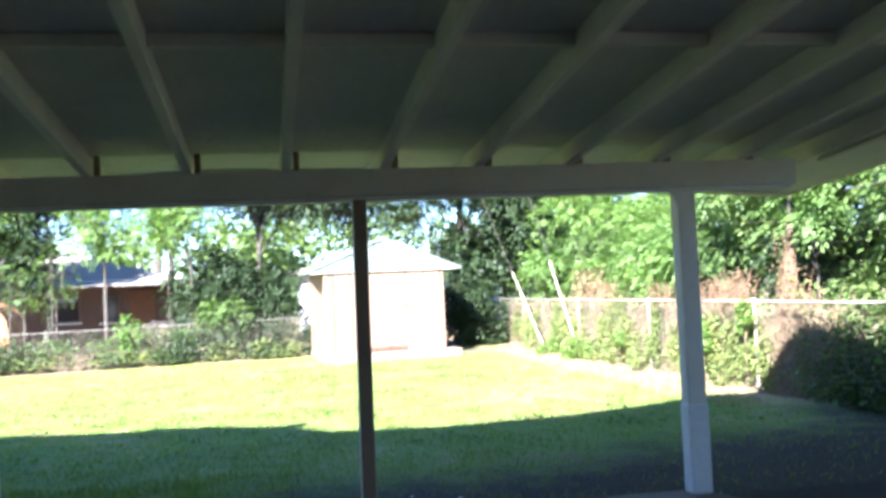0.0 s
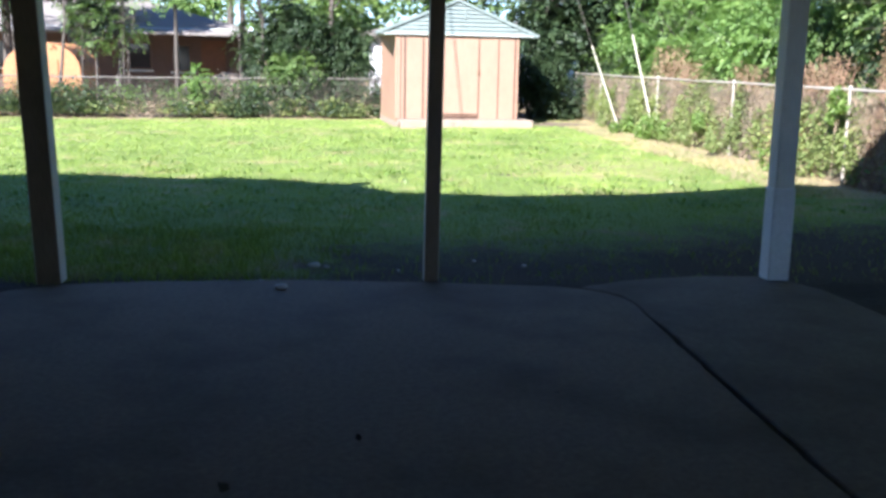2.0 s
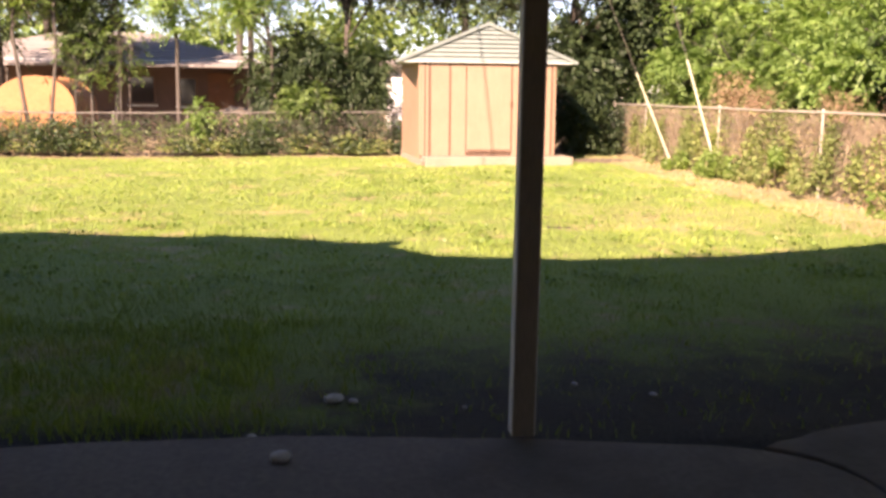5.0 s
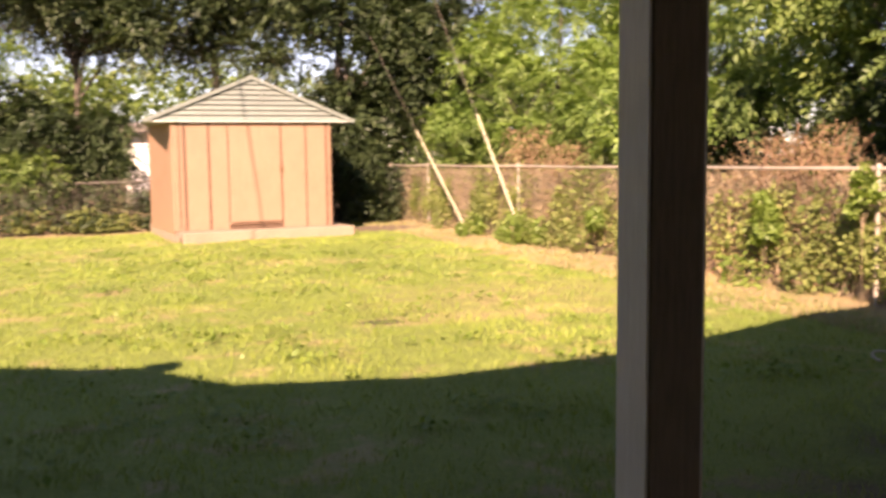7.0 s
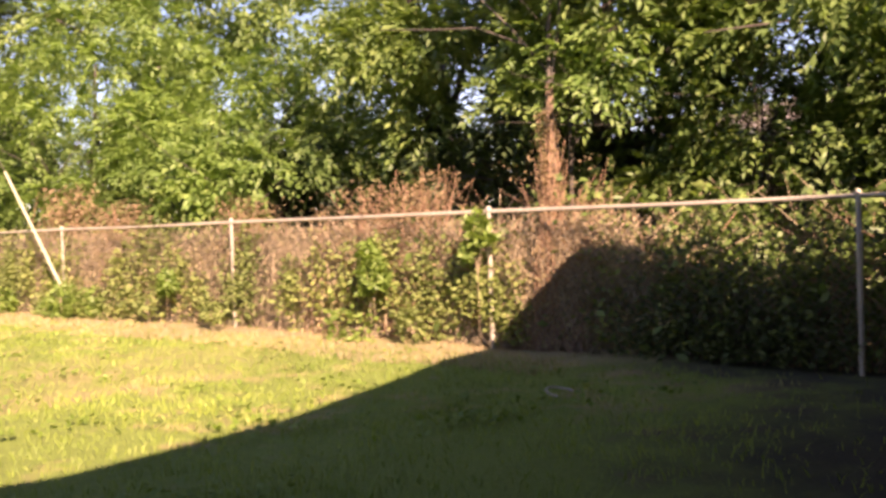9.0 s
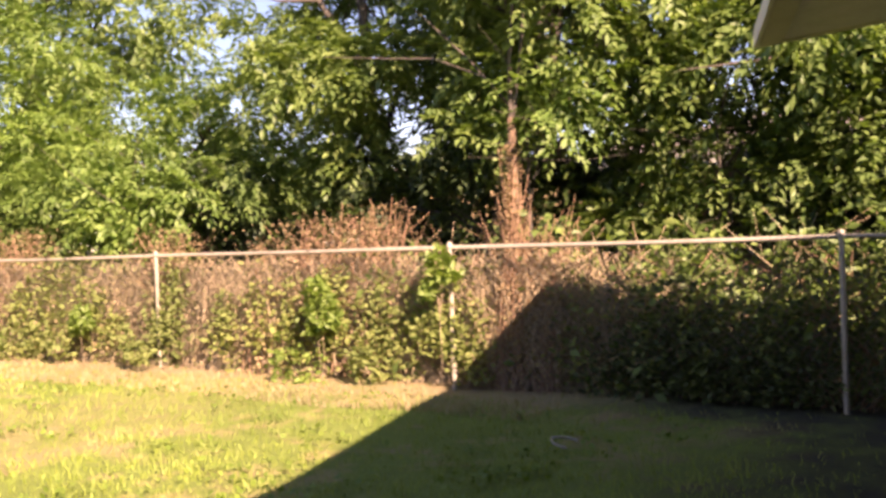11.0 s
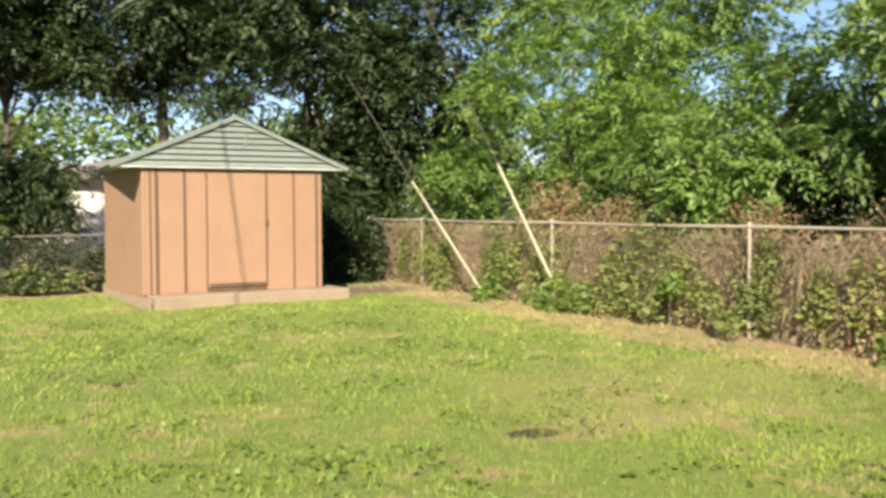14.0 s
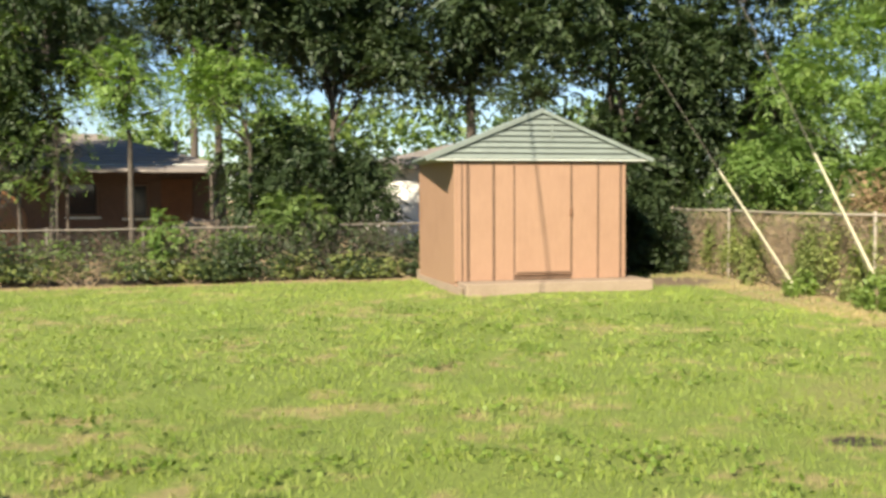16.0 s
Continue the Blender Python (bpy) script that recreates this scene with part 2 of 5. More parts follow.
def ground_material():
    m, nt, p = nodes_of("lawn_and_soil")
    g = nt.nodes.new("ShaderNodeNewGeometry")
    sp = nt.nodes.new("ShaderNodeSeparateXYZ")
    nt.links.new(g.outputs["Position"], sp.inputs[0])
    x, y = sp.outputs[0], sp.outputs[1]

    def math2(op, a, b):
        n = nt.nodes.new("ShaderNodeMath")
        n.operation = op
        n.use_clamp = False
        for i, v in enumerate((a, b)):
            if isinstance(v, (int, float)):
                n.inputs[i].default_value = v
            else:
                nt.links.new(v, n.inputs[i])
        return n.outputs[0]

    def step(v, lo, hi):
        r = nt.nodes.new("ShaderNodeMapRange")
        r.interpolation_type = "SMOOTHSTEP"
        nt.links.new(v, r.inputs["Value"])
        r.inputs["From Min"].default_value, r.inputs["From Max"].default_value = lo, hi
        return r.outputs["Result"]

    fine = noise_node(nt, 38, 6, 0.7)
    mid = noise_node(nt, 2.6, 5, 0.6)
    big = noise_node(nt, 0.45, 4, 0.6)
    green = ramp(nt, fine, [(0.3, (0.11, 0.16, 0.024)), (0.55, (0.175, 0.235, 0.038)), (0.75, (0.26, 0.28, 0.065))])
    dry = ramp(nt, fine, [(0.3, (0.22, 0.19, 0.07)), (0.7, (0.36, 0.31, 0.13))])
    # soil colour, also used to paint shade on the ground
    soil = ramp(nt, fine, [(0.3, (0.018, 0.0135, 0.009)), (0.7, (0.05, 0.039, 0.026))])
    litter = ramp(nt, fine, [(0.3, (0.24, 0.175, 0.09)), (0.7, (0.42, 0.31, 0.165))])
    patch = step(math2("ADD", math2("MULTIPLY", mid, 0.6), math2("MULTIPLY", big, 0.55)), 0.585, 0.70)
    col = mixc(nt, patch, green, dry)
    # bare soil by the patio, stretched at the right to paint the shade there
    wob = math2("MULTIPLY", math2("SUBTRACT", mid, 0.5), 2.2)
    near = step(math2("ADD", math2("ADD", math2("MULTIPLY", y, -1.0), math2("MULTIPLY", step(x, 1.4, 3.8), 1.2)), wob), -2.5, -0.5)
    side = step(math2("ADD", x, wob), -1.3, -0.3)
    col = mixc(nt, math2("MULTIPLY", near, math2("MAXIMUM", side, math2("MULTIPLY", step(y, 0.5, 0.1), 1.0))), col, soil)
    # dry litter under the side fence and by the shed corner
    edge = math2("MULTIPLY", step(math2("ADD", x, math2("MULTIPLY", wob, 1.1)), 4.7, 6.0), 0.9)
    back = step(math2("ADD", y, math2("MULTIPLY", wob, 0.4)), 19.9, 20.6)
    # strip painted in soil colour where the house shadow crosses it
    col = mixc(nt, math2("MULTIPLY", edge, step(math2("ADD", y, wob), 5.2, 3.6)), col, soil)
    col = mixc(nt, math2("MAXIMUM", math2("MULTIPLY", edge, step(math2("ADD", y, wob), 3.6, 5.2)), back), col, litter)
    # leaf mould beyond the fences, coloured dark to paint the shade there
    mould = ramp(nt, fine, [(0.3, (0.035, 0.030, 0.018)), (0.7, (0.09, 0.075, 0.04))])
    col = mixc(nt, math2("MAXIMUM", step(x, 6.05, 6.5), math2("MULTIPLY", step(y, 21.0, 21.6), step(y, 23.6, 22.6))), col, mould)

    # one scorched spot with straw round it
    def spot(cx, cy, rx, ry):
        dx, dy = math2("DIVIDE", math2("SUBTRACT", x, cx), rx), math2("DIVIDE", math2("SUBTRACT", y, cy), ry)
        r = math2("ADD", math2("MULTIPLY", dx, dx), math2("MULTIPLY", dy, dy))
        return step(math2("ADD", r, math2("MULTIPLY", wob, 0.5)), 1.2, 0.3)
    bare = ramp(nt, fine, [(0.3, (0.10, 0.07, 0.045)), (0.7, (0.21, 0.155, 0.10))])
    col = mixc(nt, math2("MULTIPLY", spot(3.4, 8.0, 2.0, 1.3), 0.45), col, dry)
    col = mixc(nt, spot(4.75, 18.3, 0.95, 1.1), col, bare)
    col = mixc(nt, spot(2.05, 7.0, 0.9, 0.35), col, dry)
    col = mixc(nt, spot(1.6, 7.05, 0.22, 0.17), col, soil)
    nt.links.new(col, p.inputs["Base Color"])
    p.inputs["Roughness"].default_value = 0.95
    bumped(nt, p, fine, 0.9, 0.03)
    return m


M_GROUND = ground_material()


# ---- builders ----
def part(name, bm, material, parent=None, label=""):
    me = bpy.data.meshes.new(name)
    bm.normal_update()
    bm.to_mesh(me)
    bm.free()
    me.materials.append(material)
    ob = new(name, me)
    if parent:
        ob.parent = parent
    if label:
        ob["label"] = label
    return ob


def array_mesh(name, verts, faces, material, parent=None, label="", smooth=False):
    """One mesh from arrays: verts (n, 3), faces (m, k)."""
    verts, faces = np.asarray(verts, np.float32), np.asarray(faces, np.int32)
    me = bpy.data.meshes.new(name)
    me.vertices.add(len(verts))
    me.vertices.foreach_set("co", verts.ravel())
    k = faces.shape[1]
    me.loops.add(faces.size)
    me.loops.foreach_set("vertex_index", faces.ravel())
    me.polygons.add(len(faces))
    me.polygons.foreach_set("loop_start", np.arange(0, faces.size, k, dtype=np.int32))
    if smooth:
        me.polygons.foreach_set("use_smooth", np.ones(len(faces), bool))
    me.update(calc_edges=True)
    me.validate()
    me.materials.append(material)
    ob = new(name, me)
    if parent:
        ob.parent = parent
    if label:
        ob["label"] = label
    return ob


def thing(name, label, category, loc=(0, 0, 0), group="", kind=""):
    ob = new(name)
    ob.empty_display_size = 0.2
    ob.location = loc
    return tagged(ob, label, category, group, kind)


def box(x0, x1, y0, y1, z0, z1, bevel=0.004):
    bm = bmesh.new()
    bmesh.ops.create_cube(bm, size=1.0)
    for v in bm.verts:
        v.co = Vector(((x0 + x1) / 2 + v.co.x * (x1 - x0), (y0 + y1) / 2 + v.co.y * (y1 - y0), (z0 + z1) / 2 + v.co.z * (z1 - z0)))
    if bevel:
        bmesh.ops.bevel(bm, geom=bm.edges[:], offset=bevel, segments=1, affect="EDGES")
    return bm


def prism(outline, depth, axis="z", base=0.0, bevel=0.0):
    """Extrudes a flat outline of (a, b) pairs along an axis."""
    bm = bmesh.new()
    put = {"z": lambda a, b, c: (a, b, c), "y": lambda a, b, c: (a, c, b), "x": lambda a, b, c: (c, a, b)}[axis]
    lo = [bm.verts.new(put(a, b, base)) for a, b in outline]
    hi = [bm.verts.new(put(a, b, base + depth)) for a, b in outline]
    n = len(outline)
    bm.faces.new(lo)
    bm.faces.new(hi[::-1])
    for i in range(n):
        bm.faces.new((lo[i], hi[i], hi[(i + 1) % n], lo[(i + 1) % n]))
    bmesh.ops.recalc_face_normals(bm, faces=bm.faces[:])
    if bevel:
        bmesh.ops.bevel(bm, geom=bm.edges[:], offset=bevel, segments=1, affect="EDGES")
    return bm


def tube_arrays(points, radii, sides=6):
    """Vertices and quads of a tube along points."""
    pts = [Vector(p) for p in points]
    vs, fs = [], []
    for i, p in enumerate(pts):
        d = (pts[min(i + 1, len(pts) - 1)] - pts[max(i - 1, 0)]).normalized()
        u = d.orthogonal().normalized() if abs(d.z) > 0.9 else d.cross(Vector((0, 0, 1))).normalized()
        w = d.cross(u)
        r = radii[i] if hasattr(radii, "__len__") else radii
        for k in range(sides):
            a = 2 * math.pi * k / sides
            vs.append(p + (u * math.cos(a) + w * math.sin(a)) * r)
    for i in range(len(pts) - 1):
        for k in range(sides):
            a, b = i * sides + k, i * sides + (k + 1) % sides
            fs.append((a, b, b + sides, a + sides))
    fs.append(tuple(range(sides))[:4] if sides == 4 else (0, 1, 2, 3))
    top = (len(pts) - 1) * sides
    fs.append((top, top + 1, top + 2, top + 3))
    return np.array([tuple(v) for v in vs]), np.array(fs)


def tubes(name, lines, material, parent=None, label="", sides=6):
    vs, fs, n = [], [], 0
    for pts, rad in lines:
        v, f = tube_arrays(pts, rad, sides)
        vs.append(v)
        fs.append(f + n)
        n += len(v)
    return array_mesh(name, np.concatenate(vs), np.concatenate(fs), material, parent, label, True)


def gz(x, y):
    """Height of the ground: nearly level, falling a little towards the far left corner."""
    x, y = np.asarray(x, float), np.asarray(y, float)
    return np.clip(y, 0, 24) / 20 * (-0.09 + 0.14 * np.clip((x + 6) / 12, 0, 1)) - 0.01


def leaf_mesh(name, centers, sizes, material, parent=None, label="", narrow=0.5, droop=0.35, up=0.4, fold=0.12, dirs=None, norms=None):
    """Many small leaves, each a folded four-sided blade of its own at a centre."""
    n = len(centers)
    d = rng.normal(size=(n, 3))
    d[:, 2] = d[:, 2] * 0.5 - droop
    if dirs is not None:
        d = dirs + d * 0.28
    d /= np.linalg.norm(d, axis=1)[:, None]
    nrm = rng.normal(size=(n, 3))
    nrm[:, 2] += up * 2
    if norms is not None:
        nrm = norms + nrm * 0.22
    s = np.cross(d, nrm)
    s /= np.linalg.norm(s, axis=1)[:, None] + 1e-6
    u = np.cross(s, d)
    L = sizes[:, None]
    v = np.stack([centers - d * L * 0.5, centers + s * L * narrow * 0.5 + u * L * fold, centers + d * L * 0.5, centers - s * L * narrow * 0.5 + u * L * fold], 1).reshape(-1, 3)
    i = np.arange(n)[:, None] * 4
    f = np.concatenate([i + [0, 1, 2], i + [0, 2, 3]], 0)
    return array_mesh(name, v, f, material, parent, label)


def clump_points(clumps, count, spray=0.0):
    """Points on and in the outer parts of ellipsoid clumps (x, y, z, rx, ry, rz), more for the larger ones."""
    c = np.array(clumps, float)
    w = (c[:, 3] * c[:, 4] * c[:, 5]) ** (2 / 3)
    pick = rng.choice(len(c), count, p=w / w.sum())
    d = rng.normal(size=(count, 3))
    d /= np.linalg.norm(d, axis=1)[:, None]
    r = rng.uniform(0.45, 1.08, count) ** 0.6
    r *= 1 + rng.normal(0, 0.10, count)
    p = c[pick, :3] + d * c[pick, 3:] * r[:, None]
    return p + rng.normal(0, spray, p.shape) if spray else p


def unit(v):
    return v / (np.linalg.norm(v, axis=1)[:, None] + 1e-9)


def spray_points(clumps, count, leaf, per=13):
    """Leaves set in two rows along short arching twigs that grow outwards through ellipsoid clumps: places, ways and upper sides."""
    c = np.array(clumps, float)
    w = (c[:, 3] * c[:, 4] * c[:, 5]) ** (2 / 3)
    k = count // per
    pick = rng.choice(len(c), k, p=w / w.sum())
    out = unit(rng.normal(size=(k, 3)))
    root = c[pick, :3] + out * c[pick, 3:] * rng.uniform(0.2, 0.92, k)[:, None] ** 0.7
    way = unit(out + rng.normal(0, 0.45, (k, 3)) + np.array([0, 0, 0.15]))
    top = unit(np.array([0, 0, 1.0]) + out * 0.5 + rng.normal(0, 0.35, (k, 3)))
    side = unit(np.cross(way, top))
    length = leaf * rng.uniform(2.0, 4.2, k)
    f = np.tile(np.linspace(0.08, 1.0, per), (k, 1)) + rng.normal(0, 0.03, (k, per))
    sg = np.where(np.arange(per) % 2 == 0, 1.0, -1.0)
    sg[-1] = 0.0
    p = root[:, None] + way[:, None] * (f * length[:, None])[..., None] + side[:, None] * (sg * leaf * 0.38)[None, :, None]
    p[..., 2] -= 0.45 * length[:, None] * f ** 2
    d = way[:, None] * 0.75 + side[:, None] * sg[None, :, None] + np.array([0, 0, -0.28])
    return p.reshape(-1, 3), unit(d.reshape(-1, 3)), np.repeat(top, per, 0)


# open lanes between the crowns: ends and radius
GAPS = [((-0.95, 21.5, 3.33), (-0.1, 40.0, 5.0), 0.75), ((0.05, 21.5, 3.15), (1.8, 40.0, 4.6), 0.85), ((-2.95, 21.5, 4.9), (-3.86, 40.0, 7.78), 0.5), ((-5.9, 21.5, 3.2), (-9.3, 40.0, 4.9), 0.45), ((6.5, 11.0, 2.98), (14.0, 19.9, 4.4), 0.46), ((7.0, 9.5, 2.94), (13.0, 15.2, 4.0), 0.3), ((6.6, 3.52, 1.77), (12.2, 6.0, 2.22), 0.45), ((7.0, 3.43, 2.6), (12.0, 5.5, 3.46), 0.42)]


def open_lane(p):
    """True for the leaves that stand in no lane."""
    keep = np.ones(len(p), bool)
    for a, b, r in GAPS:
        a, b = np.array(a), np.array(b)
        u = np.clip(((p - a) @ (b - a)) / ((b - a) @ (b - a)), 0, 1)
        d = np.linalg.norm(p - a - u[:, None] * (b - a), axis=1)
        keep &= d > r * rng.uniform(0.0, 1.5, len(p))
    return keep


def make_tree(name, label, x, y, trunk_h, trunk_r, center, spread, n_clumps, n_leaves, leaf, mat, bark=None, lean=(0, 0), clump=(0.5, 1.0), narrow=0.4, limbs=9, droop=0.35, group="", flat=0.62, category="tree"):
    """A tapered trunk with limbs that reach into a crown of leaf clumps with gaps between them."""
    z0 = float(gz(x, y)) - 0.05
    ob = thing(name, label, category, (x, y, z0), group)
    cx, cy, cz = center[0] - x, center[1] - y, center[2] - z0
    clumps = []
    for _ in range(n_clumps):
        d = rng.normal(size=3)
        d /= np.linalg.norm(d)
        r = rng.uniform(0.15, 1.0) ** 0.5
        s = rng.uniform(*clump) * 0.85
        clumps.append((cx + d[0] * spread[0] * r, cy + d[1] * spread[1] * r, max(cz + d[2] * spread[2] * r, 0.3), s, s, s * flat))
    top = (cx * 0.8, cy * 0.8, max(cz + spread[2] * 0.45, trunk_h))
    mid = (lean[0] * 0.5, lean[1] * 0.5, trunk_h * 0.5)
    lines = [([(0, 0, 0), (mid[0] * 0.4, mid[1] * 0.4, trunk_h * 0.25), mid, (lean[0], lean[1], trunk_h), top], [trunk_r * 1.25, trunk_r, trunk_r * 0.85, trunk_r * 0.7, trunk_r * 0.15])]
    base = Vector((lean[0], lean[1], trunk_h))
    for i in rng.permutation(n_clumps)[:limbs]:
        c = Vector(clumps[i][:3])
        st = base.lerp(Vector(top), rng.uniform(0.0, 0.6))
        m1 = st.lerp(c, 0.5) + Vector(rng.normal(0, 0.15, 3))
        lines.append(([st, m1, c], [trunk_r * 0.45, trunk_r * 0.28, trunk_r * 0.08]))
        for _ in range(2):
            e = m1.lerp(c, 0.6) + Vector(rng.normal(0, 0.45, 3))
            lines.append(([m1, (m1 + e) / 2 + Vector(rng.normal(0, 0.05, 3)), e], [trunk_r * 0.18, trunk_r * 0.11, trunk_r * 0.04]))
    tubes("trunk", lines, bark or M_BARK, ob)
    pts, ways, tops = spray_points(clumps, n_leaves, leaf)
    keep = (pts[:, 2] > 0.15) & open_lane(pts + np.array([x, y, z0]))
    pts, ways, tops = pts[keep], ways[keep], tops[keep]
    leaf_mesh("crown", pts, rng.uniform(0.7, 1.2, len(pts)) * leaf, mat, ob, "", narrow, droop, dirs=ways, norms=tops)
    return ob


# ---- the setting ----
def spaced(stops):
    out = []
    for (a, b), n in stops:
        out.extend(np.linspace(a, b, n, endpoint=False))
    return np.array(out)


gxs = np.append(spaced([((-900, -60), 10), ((-60, -12), 14), ((-12, 12), 120), ((12, 60), 14), ((60, 900), 10)]), 900)
gys = np.append(spaced([((-900, -60), 10), ((-60, -10), 12), ((-10, 26), 180), ((26, 90), 20), ((90, 1200), 10)]), 1200)
GX, GY = np.meshgrid(gxs, gys)
GZ = gz(GX, GY)
lump = np.array([noise.noise(Vector((a * 0.9, b * 0.9, 0.3))) * 0.03 + noise.noise(Vector((a * 3.1, b * 3.1, 1.3))) * 0.012 for a, b in zip(GX.ravel(), GY.ravel())]).reshape(GX.shape)
inside = (np.abs(GX) < 12) & (GY > 0.3) & (GY < 26)
GZ = GZ + np.where(inside, lump, 0) - np.where(GY < -0.1, 0.05, 0)
nx, ny = len(gxs), len(gys)
quad = (np.arange(ny - 1)[:, None] * nx + np.arange(nx - 1)).ravel()[:, None] + np.array([0, 1, nx + 1, nx])
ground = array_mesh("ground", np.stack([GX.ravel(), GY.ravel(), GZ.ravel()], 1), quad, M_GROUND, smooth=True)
tagged(ground, "mown backyard lawn with dry patches and bare soil", "lawn", kind="structure")

# patio: the main slab with a rounded front corner, and a narrower slab beside it
arc = [(1.22 - 0.6 + 0.6 * math.cos(a), -0.72 + 0.55 * math.sin(a)) for a in np.linspace(0, math.pi / 2, 9)]
main_slab = [(-3.1, -7.55), (1.13, -7.55), (1.15, -3.2), (1.19, -1.6)] + arc + [(0.0, -0.06), (-1.0, 0.04), (-1.9, 0.0), (-2.4, -0.08), (-2.72, -0.26), (-2.92, -0.6), (-3.02, -1.2), (-3.08, -2.6)]


def ragged(outline, step=0.11, amount=0.013):
    """Breaks an outline into short runs and chips it unevenly."""
    out = []
    for (ax, ay), (bx, by) in zip(outline, outline[1:] + outline[:1]):
        k = max(1, int(math.hypot(bx - ax, by - ay) / step))
        for i in range(k):
            x, y = ax + (bx - ax) * i / k, ay + (by - ay) * i / k
            chip = noise.noise(Vector((x * 6.0, y * 6.0, 2.0))) + 0.6 * noise.noise(Vector((x * 19.0, y * 19.0, 5.0)))
            out.append((x + amount * chip, y + amount * noise.noise(Vector((x * 8.0, y * 8.0, 9.0)))))
    return out


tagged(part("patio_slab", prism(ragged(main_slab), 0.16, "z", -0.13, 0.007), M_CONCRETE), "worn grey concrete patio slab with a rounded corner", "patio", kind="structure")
arc2 = [(1.237 - 0.6 + 0.6 * math.cos(a), -0.66 + 0.55 * math.sin(a)) for a in np.linspace(0.2, 1.0, 5)]
side_slab = [(2.75, -7.55), (2.72, -1.2), (2.66, -0.3), (2.5, 0.14), (1.9, 0.16), (1.36, 0.02)] + [(x + 0.012, y) for x, y in arc2[::-1]] + [(1.24, -1.6), (1.206, -2.4), (1.19, -3.2), (1.168, -4.5), (1.172, -7.55)]
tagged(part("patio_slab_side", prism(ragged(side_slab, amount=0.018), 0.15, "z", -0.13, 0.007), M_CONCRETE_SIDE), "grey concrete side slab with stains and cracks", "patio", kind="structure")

# house wall behind, out of view
tagged(part("wall_house", box(-9.5, 4.6, -7.85, -7.6, -0.1, 3.24, 0), M_WALL), "cream house wall behind the covered patio", "wall", kind="structure")

# patio cover: level beyond the beam, rising towards the house behind it
patio_roof = thing("patio_cover", "painted timber patio cover with exposed rafters", "patio cover", (0, 0, 0))
BZ, RISE, HOUSE_Y = 2.29, 0.078, -7.6
RB = BZ + 0.19


# eave outline, bent so that it casts the shadow edge on the lawn
EAVE = [(4.67, 2.55), (3.81, 2.25), (1.95, 1.66), (0.35, 1.14), (-1.05, 0.98), (-2.25, 1.33), (-2.77, 2.09), (-3.74, 2.51)]


def fall(x):
    """How steeply the cover falls beyond the beam: not at all over the far bay, more towards the other end."""
    return 0.062 * min(max((x - 0.2) / 2.5, 0.0), 1.0)


EAVE = [(x + 0.828 * fall(x) * y / (1 - 1.367 * fall(x)), y / (1 - 1.367 * fall(x))) for x, y in EAVE]


def fallen(bm):
    """Lets what lies beyond the beam fall towards the front."""
    for v in bm.verts:
        v.co.z -= fall(v.co.x) * max(v.co.y, 0)
    return bm


def front(x):
    """How far the rafter tails reach beyond the beam."""
    return min(float(np.interp(x, [p[0] for p in EAVE[::-1]], [p[1] for p in EAVE[::-1]])), 1.45)


def sloped(x0, x1, y0, y1, z0, z1):
    """A board along y that follows the slope of the cover behind the beam."""
    bm = box(x0, x1, y0, y1, z0, z1, 0)
    bmesh.ops.bisect_plane(bm, geom=bm.verts[:] + bm.edges[:] + bm.faces[:], plane_co=(0, 0, 0), plane_no=(0, 1, 0))
    for v in bm.verts:
        v.co.z += RISE * max(-v.co.y, 0) - fall(v.co.x) * max(v.co.y, 0)
    return bm


def sloped_box(x0, x1, y0, y1, z0, z1):
    """A level board along y with a break over the beam."""
    bm = box(x0, x1, y0, y1, z0, z1, 0)
    bmesh.ops.bisect_plane(bm, geom=bm.verts[:] + bm.edges[:] + bm.faces[:], plane_co=(0, 0, 0), plane_no=(0, 1, 0))
    return bm


part("roof_deck", sloped(-3.7, 3.55, HOUSE_Y - 0.3, 0.0, RB + 0.14, RB + 0.18), M_DECK, patio_roof, "painted plywood roof deck, coloured pale to brighten the ceiling")
for (ax, ay), (bx, by) in zip(EAVE[:-1], EAVE[1:]):
    part("eave_deck", fallen(prism([(bx, 0.002), (ax, 0.002), (ax, ay), (bx, by)], 0.10, "z", RB + 0.141)), M_POST_WHITE, patio_roof, "pale painted boards over the eave")
part("beam_lip", box(-3.36, 3.30, -0.04, 0.055, BZ - 0.032, BZ - 0.002, 0.004), M_POST_WHITE, patio_roof, "pale strip under the beam")
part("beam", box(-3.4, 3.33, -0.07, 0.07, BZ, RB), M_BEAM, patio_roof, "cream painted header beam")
rafter_x = [-3.15, -2.49, -1.82, -1.16, -0.49, 0.20, 0.88, 1.56, 2.24, 2.90, 3.50]
for rx in rafter_x:
    part("rafter", sloped(rx - 0.03, rx + 0.03, HOUSE_Y, front(rx) - 0.03, RB + 0.002, RB + 0.139), M_RAFTER, patio_roof)
    # dark block stands in for the shadow gap next to the rafter
    part("rafter_shadow_gap", box(rx + 0.055, rx + 0.095, -0.06, 0.0, RB + 0.002, RB + 0.135, 0.003), M_POST_BROWN, patio_roof, "dark block painting the shadow gap beside a rafter")
for a, b in zip(rafter_x[:-1], rafter_x[1:]):
    part("deck_batten", box(a + 0.032, b - 0.032, -2.48, -2.43, RB + 0.075 + 2.45 * RISE, RB + 0.136 + 2.45 * RISE, 0.002), M_POST_PALE, patio_roof)
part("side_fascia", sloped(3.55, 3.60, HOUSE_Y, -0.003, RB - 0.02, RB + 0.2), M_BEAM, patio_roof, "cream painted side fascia")
